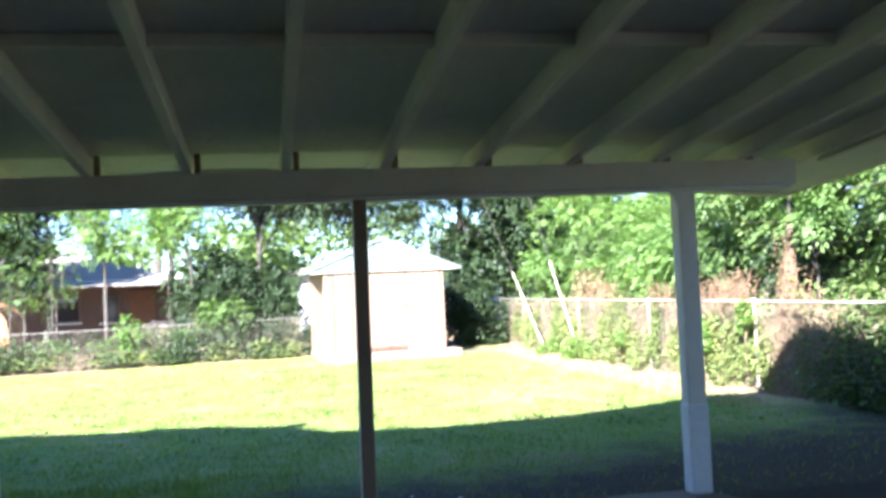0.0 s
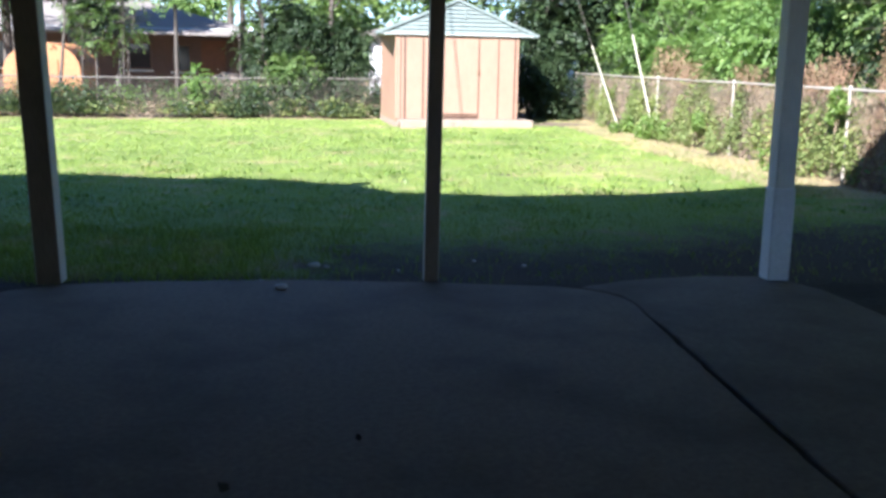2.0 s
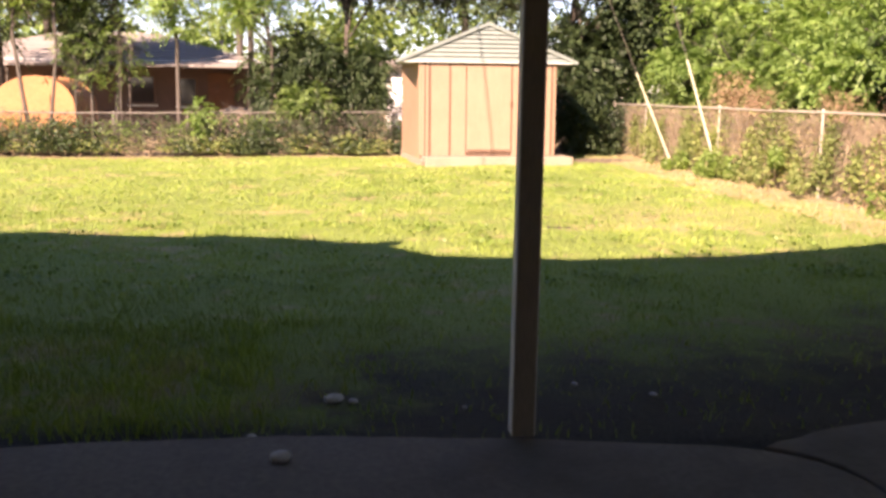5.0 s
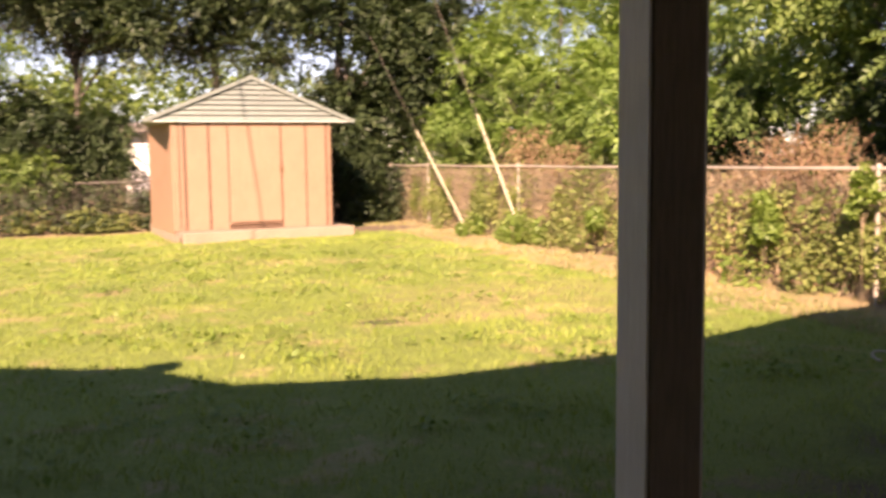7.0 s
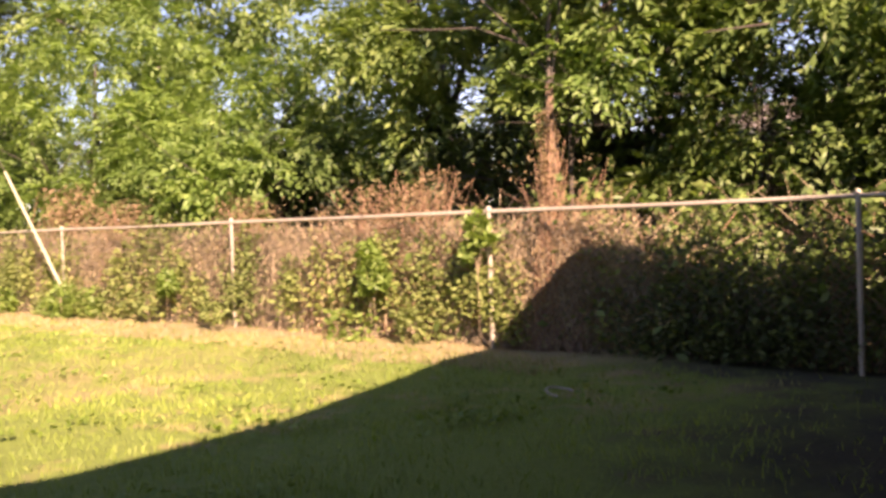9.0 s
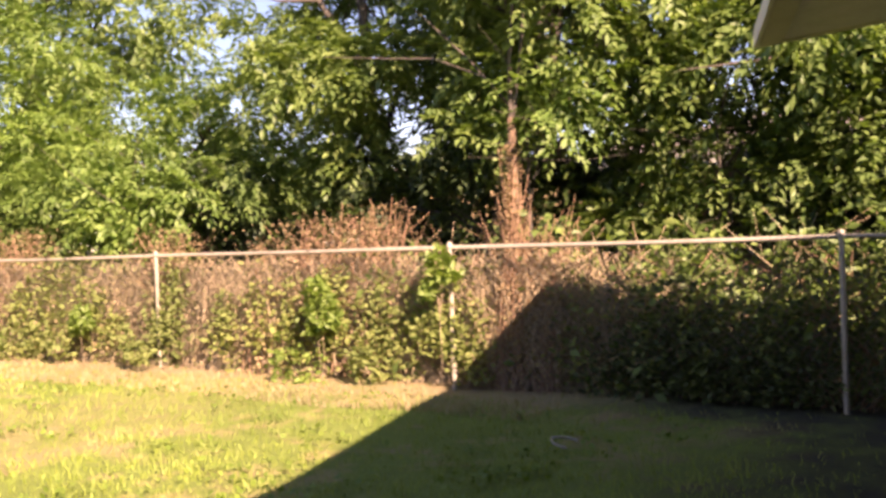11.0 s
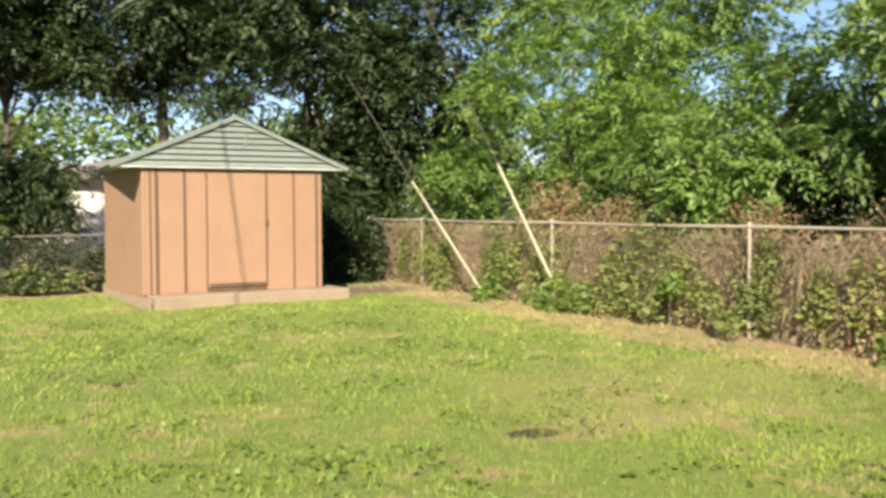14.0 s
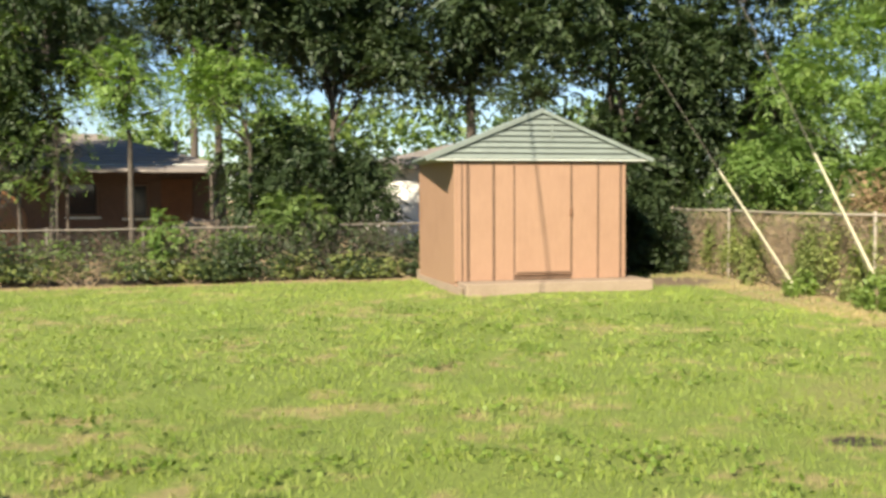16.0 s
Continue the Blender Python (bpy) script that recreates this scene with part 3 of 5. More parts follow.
for (ax, ay), (bx, by) in zip(EAVE[:-1], EAVE[1:]):
    part("front_fascia", fallen(prism([(ax, ay + 0.002), (bx, by + 0.002), (bx, by + 0.03), (ax, ay + 0.03)], 0.11, "z", RB + 0.125)), M_POST_WHITE, patio_roof, "white painted front fascia")
    part("eave_board", fallen(prism([(ax, ay - 0.14), (bx, by - 0.14), (bx, by - 0.002), (ax, ay - 0.002)], 0.012, "z", RB + 0.125)), M_BEAM, patio_roof, "pale board under the edge of the eave")
# strip added out to the eave corner to throw shade on the side fence
part("side_shade_strip", box(3.61, 4.78, HOUSE_Y, -0.002, RB + 0.141, RB + 0.241, 0), M_BEAM, patio_roof, "pale boards of a side eave strip added to shade the fence")
part("end_fascia", fallen(sloped_box(4.79, 4.82, HOUSE_Y, 2.7, RB + 0.125, RB + 0.235)), M_BEAM, patio_roof, "cream painted end fascia")

# unseen wing roof and walls, added to shade the left lawn and the patio
wing = [(-3.745, 2.51), (-3.745, -7.9), (-12.0, -7.9), (-12.0, 3.7), (-6.55, 3.05), (-4.8, 2.75)]
shade_roof_left = tagged(part("shade_roof_left", prism(wing, 0.10, "z", RB + 0.141), M_DARKROOF), "unseen grey roof added to shade the left lawn", "roof", kind="structure")
# unseen boxes added to cast the two bumps in the lawn's shadow edge
part("shadow_bump_box", box(-4.58, -4.34, 2.5, 2.62, RB + 0.24, RB + 0.33, 0.01), M_STEEL, shade_roof_left)
part("shadow_bump_box", box(-2.80, -2.56, 1.9, 2.05, RB + 0.24, RB + 0.35, 0.01), M_STEEL, patio_roof)
# unseen wall that keeps side light off the patio slab
tagged(part("added_wall_between", box(-3.79, -3.735, -7.6, 0.0, -0.1, RB + 0.9, 0), M_WALL), "unseen cream wall added to darken the left of the patio", "wall", kind="structure")
tagged(part("added_wall_left", box(-9.4, -9.2, -7.6, 2.4, -0.1, RB + 0.14, 0), M_WALL), "unseen cream wall added under the left shade roof", "wall", kind="structure")


def patio_post(name, label, x, y, w, h, front_mat, sides):
    """A square post: weathered front and back between side faces coloured pale as if lit."""
    ob = thing(name, label, "post", (x, y, 0.03), "posts of the patio cover")
    t = 0.004
    part("core", box(-w, w, -w, w, 0, h, 0.003), front_mat, ob)
    # side light on the post is put into these pale faces
    for s in (-1, 1):
        part("side_face", box(min(s * w, s * (w + t)), max(s * w, s * (w + t)), -w + 0.003, w - 0.003, 0.004, h, 0), sides, ob, "side face coloured pale as if lit")
    return ob


post_m = patio_post("patio_post", "weathered brown timber post with sides coloured pale as if lit", -0.007, 0.0, 0.046, BZ - 0.05, M_POST_BROWN, M_POST_PALE)
post_m.rotation_euler = (0, radians(0.5), 0)
post_l = patio_post("patio_post", "thick leaning brown timber post with sides coloured pale as if lit", -2.50, -0.02, 0.074, BZ - 0.06, M_POST_BROWN, M_POST_PALE)
post_l.rotation_euler = (0, radians(-2.0), 0)
post_r = thing("patio_post", "white painted square timber post with a boxed foot", "post", (2.455, 0.045, 0.02), "posts of the patio cover")
part("core", box(-0.07, 0.07, -0.07, 0.07, 0.0, BZ - 0.04, 0.006), M_POST_PALE, post_r)
part("foot_sleeve", box(-0.078, 0.078, -0.078, 0.078, 0.0, 0.66, 0.008), M_POST_WHITE, post_r, "brighter white boxed foot")
for bx, s in ((-2.52 - 0.01, 1), (2.455 - 0.072, -1)):
    zt = BZ - 0.02
    c = [(bx, zt), (bx + s * 0.14, zt)] + [(bx + s * (0.14 - 0.14 * math.sin(a)), zt - 0.14 + 0.14 * math.cos(a)) for a in np.linspace(0.15, math.pi / 2, 7)]
    part("corner_bracket", prism(c, 0.05, "y", -0.03), M_POST_PALE, patio_roof, "small curved corner bracket")


# ---- shed ----
SX0, SX1, SY0, SY1, SZ0, SZ1 = 0.70, 3.66, 17.42, 20.1, 0.17, 2.17
TURN = Matrix.Translation((2.24, 17.4, 0)) @ pose(0, 0, 0, 0, 0, 5.5) @ Matrix.Translation((-2.24, -17.4, 0))
slab = prism([(0.735, 16.88), (3.95, 16.88), (3.98, 20.5), (0.735, 20.5)], 0.26, "z", -0.09, 0.015)
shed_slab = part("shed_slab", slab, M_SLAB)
shed_slab.matrix_world = TURN
tagged(shed_slab, "rough concrete slab under the garden shed", "slab", kind="structure")
shed = thing("garden_shed", "tan steel garden shed with a green gable, closed door", "shed", (0, 0, 0))
shed.matrix_world = TURN
T = 0.03
part("side_wall", box(SX0, SX0 + T, SY0 + T, SY1 - T, -0.08, SZ1, 0), M_TAN, shed)
part("side_wall", box(SX1 - T, SX1, SY0 + T, SY1 - T, SZ0, SZ1, 0), M_TAN, shed)
part("back_wall", box(SX0, SX1, SY1 - T, SY1, SZ0, SZ1, 0), M_TAN, shed)
DX0, DX1 = 1.70, 2.70
for a, b in ((SX0 + 0.02, 0.92), (0.92, 1.34), (1.34, DX0), (DX1, 3.18), (3.18, 3.59), (3.59, SX1 - 0.02)):
    part("front_panel", box(a + 0.006, b - 0.006, SY0 - 0.004, SY0 + T, SZ0, SZ1 - 0.04, 0.006), M_TAN, shed)
part("door_header", box(DX0, DX1, SY0 - 0.004, SY0 + T, SZ1 - 0.12, SZ1 - 0.04, 0.004), M_TAN, shed)
part("front_backing", box(SX0 + T, SX1 - T, SY0 + T + 0.004, SY0 + T + 0.012, SZ0, SZ1, 0), M_TAN_DARK, shed)
# ribs coloured dark to paint the shadow in the panel grooves
for sx, w in ((0.80, 0.012), (0.90, 0.026), (1.34, 0.019), (3.18, 0.013), (3.59, 0.019)):
    part("shaded_seam_rib", box(sx - w, sx + w, SY0 - 0.02, SY0, SZ0, SZ1 - 0.04, 0.005), M_TAN_DARK, shed)
for sx in (SX0, SX1):
    part("corner_trim", box(sx - 0.025, sx + 0.025, SY0 - 0.012, SY0 + 0.05, SZ0, SZ1 - 0.02, 0.006), M_TAN, shed)
for sy in (18.2, 18.95, 19.7):
    for sx, s in ((SX1, 1),):
        part("wall_rib", box(min(sx, sx + s * 0.007), max(sx, sx + s * 0.007), sy - 0.012, sy + 0.012, SZ0, SZ1, 0.002), M_TAN, shed)
part("base_rail", box(SX0 - 0.02, SX0, SY0 - 0.4, SY1, -0.06, 0.10, 0.004), M_SLAB, shed, "pale base rail")
door = part("door", box(DX0 + 0.015, DX1 - 0.015, SY0 - 0.022, SY0 + 0.012, SZ0 + 0.08, SZ1 - 0.10, 0.005), M_TAN, shed, "flat tan steel sliding door")
part("door_seam", box(DX1 - 0.018, DX1 + 0.016, SY0 - 0.015, SY0 + 0.02, SZ0 + 0.06, SZ1 - 0.05, 0.003), M_TAN_DARK, door)
part("door_seam", box(DX0 - 0.016, DX0 + 0.018, SY0 - 0.012, SY0 + 0.02, SZ0 + 0.02, SZ1 - 0.32, 0.003), M_TAN_DARK, door)
part("sill", box(DX0, DX1 - 0.02, SY0 - 0.03, SY0 + 0.02, SZ0 + 0.005, SZ0 + 0.06, 0.004), M_TAN_DARK, door, "dark gap and sill under the door")
part("kick_rail", box(DX0 + 0.03, DX1 - 0.03, SY0 - 0.035, SY0 - 0.018, SZ0 + 0.10, SZ0 + 0.135, 0.006), M_TAN_DARK, door)
part("handle", box(DX1 - 0.03, DX1 + 0.01, SY0 - 0.05, SY0 - 0.02, 1.22, 1.35, 0.008), M_RUST, door, "small dark iron latch handle")
RC, RH, RZ0, RZ1 = 2.16, 1.96, 2.15, 2.95
GY0 = SY0 - 0.06
part("gable_backing", prism([(RC - RH + 0.06, RZ0 + 0.02), (RC + RH - 0.06, RZ0 + 0.02), (RC, RZ1 - 0.02)], 0.02, "y", GY0 + 0.03), M_GREEN, shed)
nb = 8
for i in range(nb):
    z0, z1 = RZ0 + 0.03 + (RZ1 - RZ0 - 0.05) * i / nb, RZ0 + 0.03 + (RZ1 - RZ0 - 0.05) * (i + 1) / nb
    h0, h1 = (RZ1 - z0) / (RZ1 - RZ0) * RH - 0.05, (RZ1 - z1) / (RZ1 - RZ0) * RH - 0.05
    h1 = max(h1, 0.01)
    bm = bmesh.new()
    lo, hi = GY0 - 0.036, GY0 + 0.012
    vs = [bm.verts.new(c) for c in ((RC - h0, lo, z0), (RC + h0, lo, z0), (RC + h1, hi, z1 + 0.004), (RC - h1, hi, z1 + 0.004),
                                    (RC - h0, GY0 + 0.028, z0), (RC + h0, GY0 + 0.028, z0), (RC + h1, GY0 + 0.028, z1 + 0.004), (RC - h1, GY0 + 0.028, z1 + 0.004))]
    for q in ((0, 1, 2, 3), (5, 4, 7, 6), (1, 0, 4, 5), (3, 2, 6, 7), (0, 3, 7, 4), (2, 1, 5, 6)):
        bm.faces.new([vs[k] for k in q])
    part("siding_board", bm, M_GREEN, shed)
part("gable_bottom_trim", box(RC - RH + 0.02, RC + RH - 0.02, GY0 - 0.035, GY0 + 0.03, RZ0 - 0.006, RZ0 + 0.018, 0.004), M_TRIM, shed, "pale narrow trim board under the gable")
part("gable_vent", box(RC + 0.16, RC + 0.19, GY0 - 0.03, GY0 - 0.005, 2.50, 2.74, 0.003), M_GREEN, shed)


def narrowed(bm, lift=0.17):
    """Draws the near eave in towards the back, where it ends almost flush with the wall."""
    for v in bm.verts:
        f = max(0.0, (v.co.y - GY0) / (SY1 - GY0 + 0.2))
        if lift > 0.1:
            v.co.z -= 0.14 * f
        if v.co.x < SX0 - 0.3:
            v.co.x += 0.42 * f
            v.co.z += lift * f
    return bm


for s in (-1, 1):
    e, r = (RC + s * RH, RZ0), (RC, RZ1)
    part("roof_panel", narrowed(prism([(e[0], e[1]), r, (r[0], r[1] + 0.035), (e[0] + s * 0.03, e[1] + 0.03)], SY1 - GY0 + 0.25, "y", GY0 - 0.03)), M_GREEN, shed)
    part("rake_trim", prism([(e[0], e[1] - 0.02), (r[0], r[1] - 0.02), (r[0], r[1] + 0.04), (e[0] + s * 0.04, e[1] + 0.035)], 0.03, "y", GY0 - 0.065), M_GREEN, shed)
    for k in range(6):
        yy = GY0 + 0.25 + k * 0.5
        part("roof_rib", narrowed(prism([(e[0], e[1] + 0.03), (r[0], r[1] + 0.035), (r[0], r[1] + 0.055), (e[0] + s * 0.03, e[1] + 0.05)], 0.03, "y", yy)), M_GREEN, shed)
part("ridge_cap", narrowed(prism([(RC - 0.06, RZ1 + 0.0), (RC, RZ1 + 0.045), (RC + 0.06, RZ1 + 0.0), (RC, RZ1 + 0.06)], SY1 - GY0 + 0.26, "y", GY0 - 0.05)), M_GREEN, shed)
part("soffit", narrowed(prism([(RC - RH + 0.03, RZ0 + 0.0), (SX0, RZ0 + 0.0), (SX0, RZ0 + 0.02), (RC - RH + 0.03, RZ0 + 0.02)], SY1 - SY0, "y", SY0), 0.05), M_GREEN, shed)


# ---- chain link fences ----
def chain_fence(name, label, p0, p1, posts, height, steel=None, wire=None):
    """Posts, top rail and woven wire between two ends on the ground."""
    ob = thing(name, label, "fence", (0, 0, 0))
    a, b = Vector((*p0, 0)), Vector((*p1, 0))
    run = b - a
    u = run.normalized()
    L = run.length

    def at(s):
        q = a + u * s
        return q.x, q.y, float(gz(q.x, q.y))
    for s in posts:
        x, y, z = at(s)
        r = 0.027 if s in (posts[0], posts[-1]) else 0.021
        tubes("post", [([(x, y, z - 0.1), (x, y, z + height + 0.01)], r)], steel or M_STEEL, ob, sides=10)
        tubes("post_cap", [([(x, y, z + height + 0.0), (x, y, z + height + 0.03), (x, y, z + height + 0.05)], [r * 1.3, r * 1.3, r * 0.4])], steel or M_STEEL, ob, sides=10)
    for s0, s1 in zip(posts[:-1], posts[1:]):
        x0, y0, z0 = at(s0)
        x1, y1, z1 = at(s1)
        sag = rng.uniform(0.004, 0.02)
        xm, ym = (x0 + x1) / 2, (y0 + y1) / 2
        tubes("top_rail", [([(x0, y0, z0 + height), (xm, ym, (z0 + z1) / 2 + height - sag), (x1, y1, z1 + height)], 0.018)], steel or M_STEEL, ob, sides=8)
    pitch = 0.075
    vs, fs = [], []
    h = height - 0.03
    side = Vector((-u.y, u.x, 0)) * 0.03
    n = 0
    for k in range(int(L / pitch) + int(h / pitch) + 1):
        for sgn in (1, -1):
            s0 = k * pitch - (h if sgn > 0 else 0)
            s1 = s0 + sgn * h
            t0, t1 = 0.0, 1.0
            lo, hi = min(s0, s1), max(s0, s1)
            if hi < 0 or lo > L:
                continue
            f0, f1 = max(0, -s0 / (s1 - s0) if s1 > s0 else (L - s0) / (s1 - s0)), min(1, (L - s0) / (s1 - s0) if s1 > s0 else -s0 / (s1 - s0))
            if f1 <= f0:
                continue
            e = []
            for f in (f0, f1):
                x, y, z = at(s0 + (s1 - s0) * f)
                e.append(Vector((x, y, z + 0.02 + h * f)) + side)
            w = 0.0022
            d = (e[1] - e[0]).normalized()
            c1 = d.cross(side).normalized() * w
            c2 = side.normalized() * w
            for q in e:
                vs += [tuple(q + c1), tuple(q - c1 * 0.5 + c2), tuple(q - c1 * 0.5 - c2)]
            fs += [(n, n + 1, n + 4, n + 3), (n + 1, n + 2, n + 5, n + 4), (n + 2, n, n + 3, n + 5)]
            n += 6
    tagged(array_mesh("wire_mesh", vs, fs, wire or M_WIRE, ob), kind="stuff")
    return ob


FENCE_X, FENCE_BACK = 6.0, 21.3
side_posts = [21.3 - y for y in (21.3, 18.55, 13.92, 9.83, 5.91, 2.6, -0.9, -4.5)]
chain_fence("chain_link_fence", "rusty grey chain link side fence overgrown with vines", (FENCE_X, FENCE_BACK), (FENCE_X, -4.5), side_posts, 1.25)
chain_fence("chain_link_fence", "grey chain link back fence among weeds", (-16.0, FENCE_BACK + 0.05), (FENCE_X - 0.08, FENCE_BACK + 0.05), [0, 3.6, 7.2, 9.4, 11.2, 14.4, 18.0, 21.9], 1.06, M_SHADED_STEEL, M_SHADED_WIRE)


# ---- guy wires ----
def guy_wire(foot, top, far):
    ob = thing("guy_wire", "steel guy wire with a pale plastic sleeve over its foot", "guy wire", foot, "guy wires by the fence")
    f, t, w = Vector(foot), Vector(top) - Vector(foot), Vector(far) - Vector(foot)
    tubes("sleeve", [([t * 0.02, t * 0.5, t * 0.985, t], [0.019, 0.019, 0.019, 0.010])], M_SLEEVE, ob, sides=10)
    tubes("wire", [([Vector((0, 0, -0.12)), t, w], 0.007)], M_WIRE, ob, sides=6)
    tubes("anchor_rod", [([Vector((0, 0, -0.15)) - t * 0.05, t * 0.05], 0.014)], M_RUST, ob, sides=6)


guy_wire((5.6, 15.28, 0.10), (5.6, 18.1, 2.0), (5.6, 22.6, 5.1))
guy_wire((5.75, 13.2, 0.12), (5.75, 15.12, 2.18), (5.75, 17.9, 5.16))

stub = thing("pole", "thin grey steel pole in the dark corner behind the shed", "pole", (5.2, 20.7, float(gz(5.2, 20.7))))
tubes("shaft", [([(0, 0, -0.2), (0, 0, 1.75)], 0.022)], M_STEEL, stub, sides=8)
tubes("cap", [([(0, 0, 1.75), (0, 0, 1.79), (0, 0, 1.81)], [0.028, 0.028, 0.01])], M_STEEL, stub, sides=8)

# overhead cables: the service drop to the house, and a street line beyond the trees
tagged(tubes("overhead_cable", [([(-11.0, -6.7, 6.7), (-6.3, 2.3, 6.48), (-2.63, 9.3, 6.37), (-0.81, 12.78, 6.28), (2.3, 18.7, 6.3), (6.0, 26.0, 6.9), (13.0, 39.5, 9.0)], 0.013)], M_CABLE, sides=6), "thin black overhead service cable", "cable")
tagged(tubes("overhead_cable", [([(16.0, 40, 9.6), (17.0, 20, 8.0), (17.6, 8, 7.7), (18.5, -14, 8.6)], 0.02)], M_CABLE, sides=6), "thin black overhead street cable", "cable")


pole = thing("utility_pole", "brown timber pole that carries the street cable", "pole", (18.5, -14.0, -0.1))
tubes("shaft", [([(0, 0, -0.3), (0, 0, 4.5), (0, 0, 9.3)], [0.16, 0.14, 0.11])], M_BARK, pole, sides=10)
part("cross_arm", box(-0.9, 0.9, -0.06, 0.06, 8.75, 8.88, 0.01), M_BARK, pole)


# ---- vines and brush on the fences ----
def brush(name, label, x, y0, y1, n_leaf, n_stem, leaf, mat, zlo, zhi, thick, stem_mat, along="y", bunch=1.0):
    """A tangle of stems and leaves along a fence."""
    ob = thing(name, label, "vines", (0, 0, 0), kind="stuff")
    k = max(int((y1 - y0) * 3), 3)
    ctr, top = rng.uniform(y0, y1, k), rng.uniform(zlo + 0.25, zhi, k)
    i = rng.integers(0, k, n_leaf)
    yy = ctr[i] + rng.normal(0, 0.28 * bunch, n_leaf)
    zz = zlo + (top[i] - zlo) * rng.uniform(0, 1, n_leaf) ** 0.9 + rng.normal(0, 0.06, n_leaf)
    xx = x + rng.normal(0, thick, n_leaf) - 0.12 * (1 - np.clip(zz / 1.2, 0, 1))
    p = np.stack([xx, yy, zz], 1) if along == "y" else np.stack([yy, xx, zz], 1)
    p[:, 2] += gz(p[:, 0], p[:, 1])
    p = p[(p[:, 2] > 0.02)]
    if len(p):
        leaf_mesh("leaves", p, rng.uniform(0.6, 1.3, len(p)) * leaf, mat, ob, "", 0.6, 0.2)
    if n_stem:
        lines = []
        for _ in range(n_stem):
            b = rng.uniform(y0, y1)
            h = rng.uniform(0.5, 1.0) * zhi
            pts = []
            for f in (0, 0.35, 0.7, 1.0):
                o = x + rng.normal(0, thick * 0.7), b + rng.normal(0, 0.10) + f * rng.normal(0, 0.25), h * f
                pts.append((o[0], o[1], o[2] + float(gz(o[0], o[1]))) if along == "y" else (o[1], o[0], o[2] + float(gz(o[1], o[0]))))
            r = rng.uniform(0.003, 0.009)
            lines.append((pts, [r, r, r * 0.8, r * 0.4]))
        tubes("stems", lines, stem_mat, ob, sides=4)
    return ob


M_STEM = surface("dry_stem", (0.27, 0.205, 0.128), (0.40, 0.315, 0.20), (0.20, 0.12, 0.075), 3, 20, 0.9, bump=0.3)
M_STEM_RED = surface("dry_red_stem", (0.22, 0.125, 0.072), (0.32, 0.195, 0.12), (0.14, 0.085, 0.05), 3, 20, 0.9, bump=0.3)
brush("fence_vines", "green leafy vines climbing the side fence", 6.12, 3.0, 21.0, 5200, 250, 0.066, L_VINE, 0.05, 1.2, 0.06, M_STEM, bunch=0.42)
brush("fence_vines", "dry tan vine tangle behind the side fence wire", 6.2, 4.4, 21.0, 9000, 4200, 0.045, L_DRY, 0.0, 1.25, 0.09, M_STEM)
brush("fence_vines", "dark ivy tangle on the side fence wire", 6.2, -4.0, 4.7, 15000, 320, 0.06, L_IVY, 0.0, 1.22, 0.09, M_STEM_RED)
for y0, y1, zt in ((6.75, 7.35, 1.75), (7.5, 8.2, 1.6), (5.0, 5.75, 1.55), (9.7, 10.1, 1.55), (12.6, 13.2, 1.6)):
    brush("dry_brush", "reddish dry brush rising above the side fence", 6.32, y0, y1, 2600, 110, 0.042, L_RED, 0.3, zt, 0.13, M_STEM_RED)
for y, z, s in ((7.28, 0.66, 0.15), (7.34, 0.86, 0.13), (12.9, 0.2, 0.20), (13.6, 0.18, 0.22), (11.0, 0.55, 0.13), (15.5, 0.15, 0.2), (5.92, 1.1, 0.13)):
    ob = thing("weed_bush", "green broad-leaved weed against the fence", "weed", (5.84, y, float(gz(5.84, y))), "weeds by the fence")
    for _ in range(5):
        tubes("stem", [([(0, 0, -0.05), (0.01, 0.02, z * 0.6), (rng.normal(0, 0.05), rng.normal(0, 0.08), z)], [0.003, 0.003, 0.002])], M_STEM, ob, sides=4)
    leaf_mesh("leaves", clump_points([(0, 0, z, s * 0.8, s, s * 1.2), (0, s * 0.9, z * 0.8, s * 0.5, s * 0.6, s * 0.7), (0, -s, z * 0.9, s * 0.5, s * 0.6, s * 0.6)], 260), rng.uniform(0.07, 0.14, 260), L_WEED, ob, "", 0.42)
# back fence weeds take the dark leaf colour to paint tree shade on them
brush("fence_weeds", "weeds and brambles along the back fence, coloured dark for tree shade", 20.95, -14.0, 0.7, 15000, 500, 0.085, L_DARK, 0.0, 0.95, 0.2, M_BARK, "x", 0.8)
brush("fence_weeds", "olive weeds in front of the back fence", 20.85, -14.0, 0.6, 4200, 260, 0.075, L_VINE, 0.0, 0.6, 0.14, M_STEM, "x", 0.6)
brush("fence_weeds", "tall grassy weeds behind the back fence", 21.7, -14.0, 4.0, 7000, 700, 0.10, L_DARK, 0.0, 1.15, 0.25, M_BARK, "x")
brush("fence_weeds", "dark weeds in the corner behind the shed", 20.6, 4.3, 5.9, 4000, 120, 0.10, L_DARK, 0.0, 1.3, 0.35, M_BARK, "x")
for wx, wh in ((-11.6, 1.0), (-10.2, 0.9), (-9.0, 1.25), (-7.6, 1.0), (-6.25, 1.15), (-4.9, 0.95), (-4.3, 1.3), (-3.1, 1.35), (-2.4, 1.2), (-1.5, 1.5), (-0.7, 1.25), (0.1, 1.2)):
    brush("fence_weeds", "tangled weed clump climbing the back fence", 21.15, wx - 0.3, wx + 0.35, 900, 40, 0.09, L_DARK if wx > -3 or wx < -9 else L_MID, 0.0, wh, 0.15, M_BARK, "x")

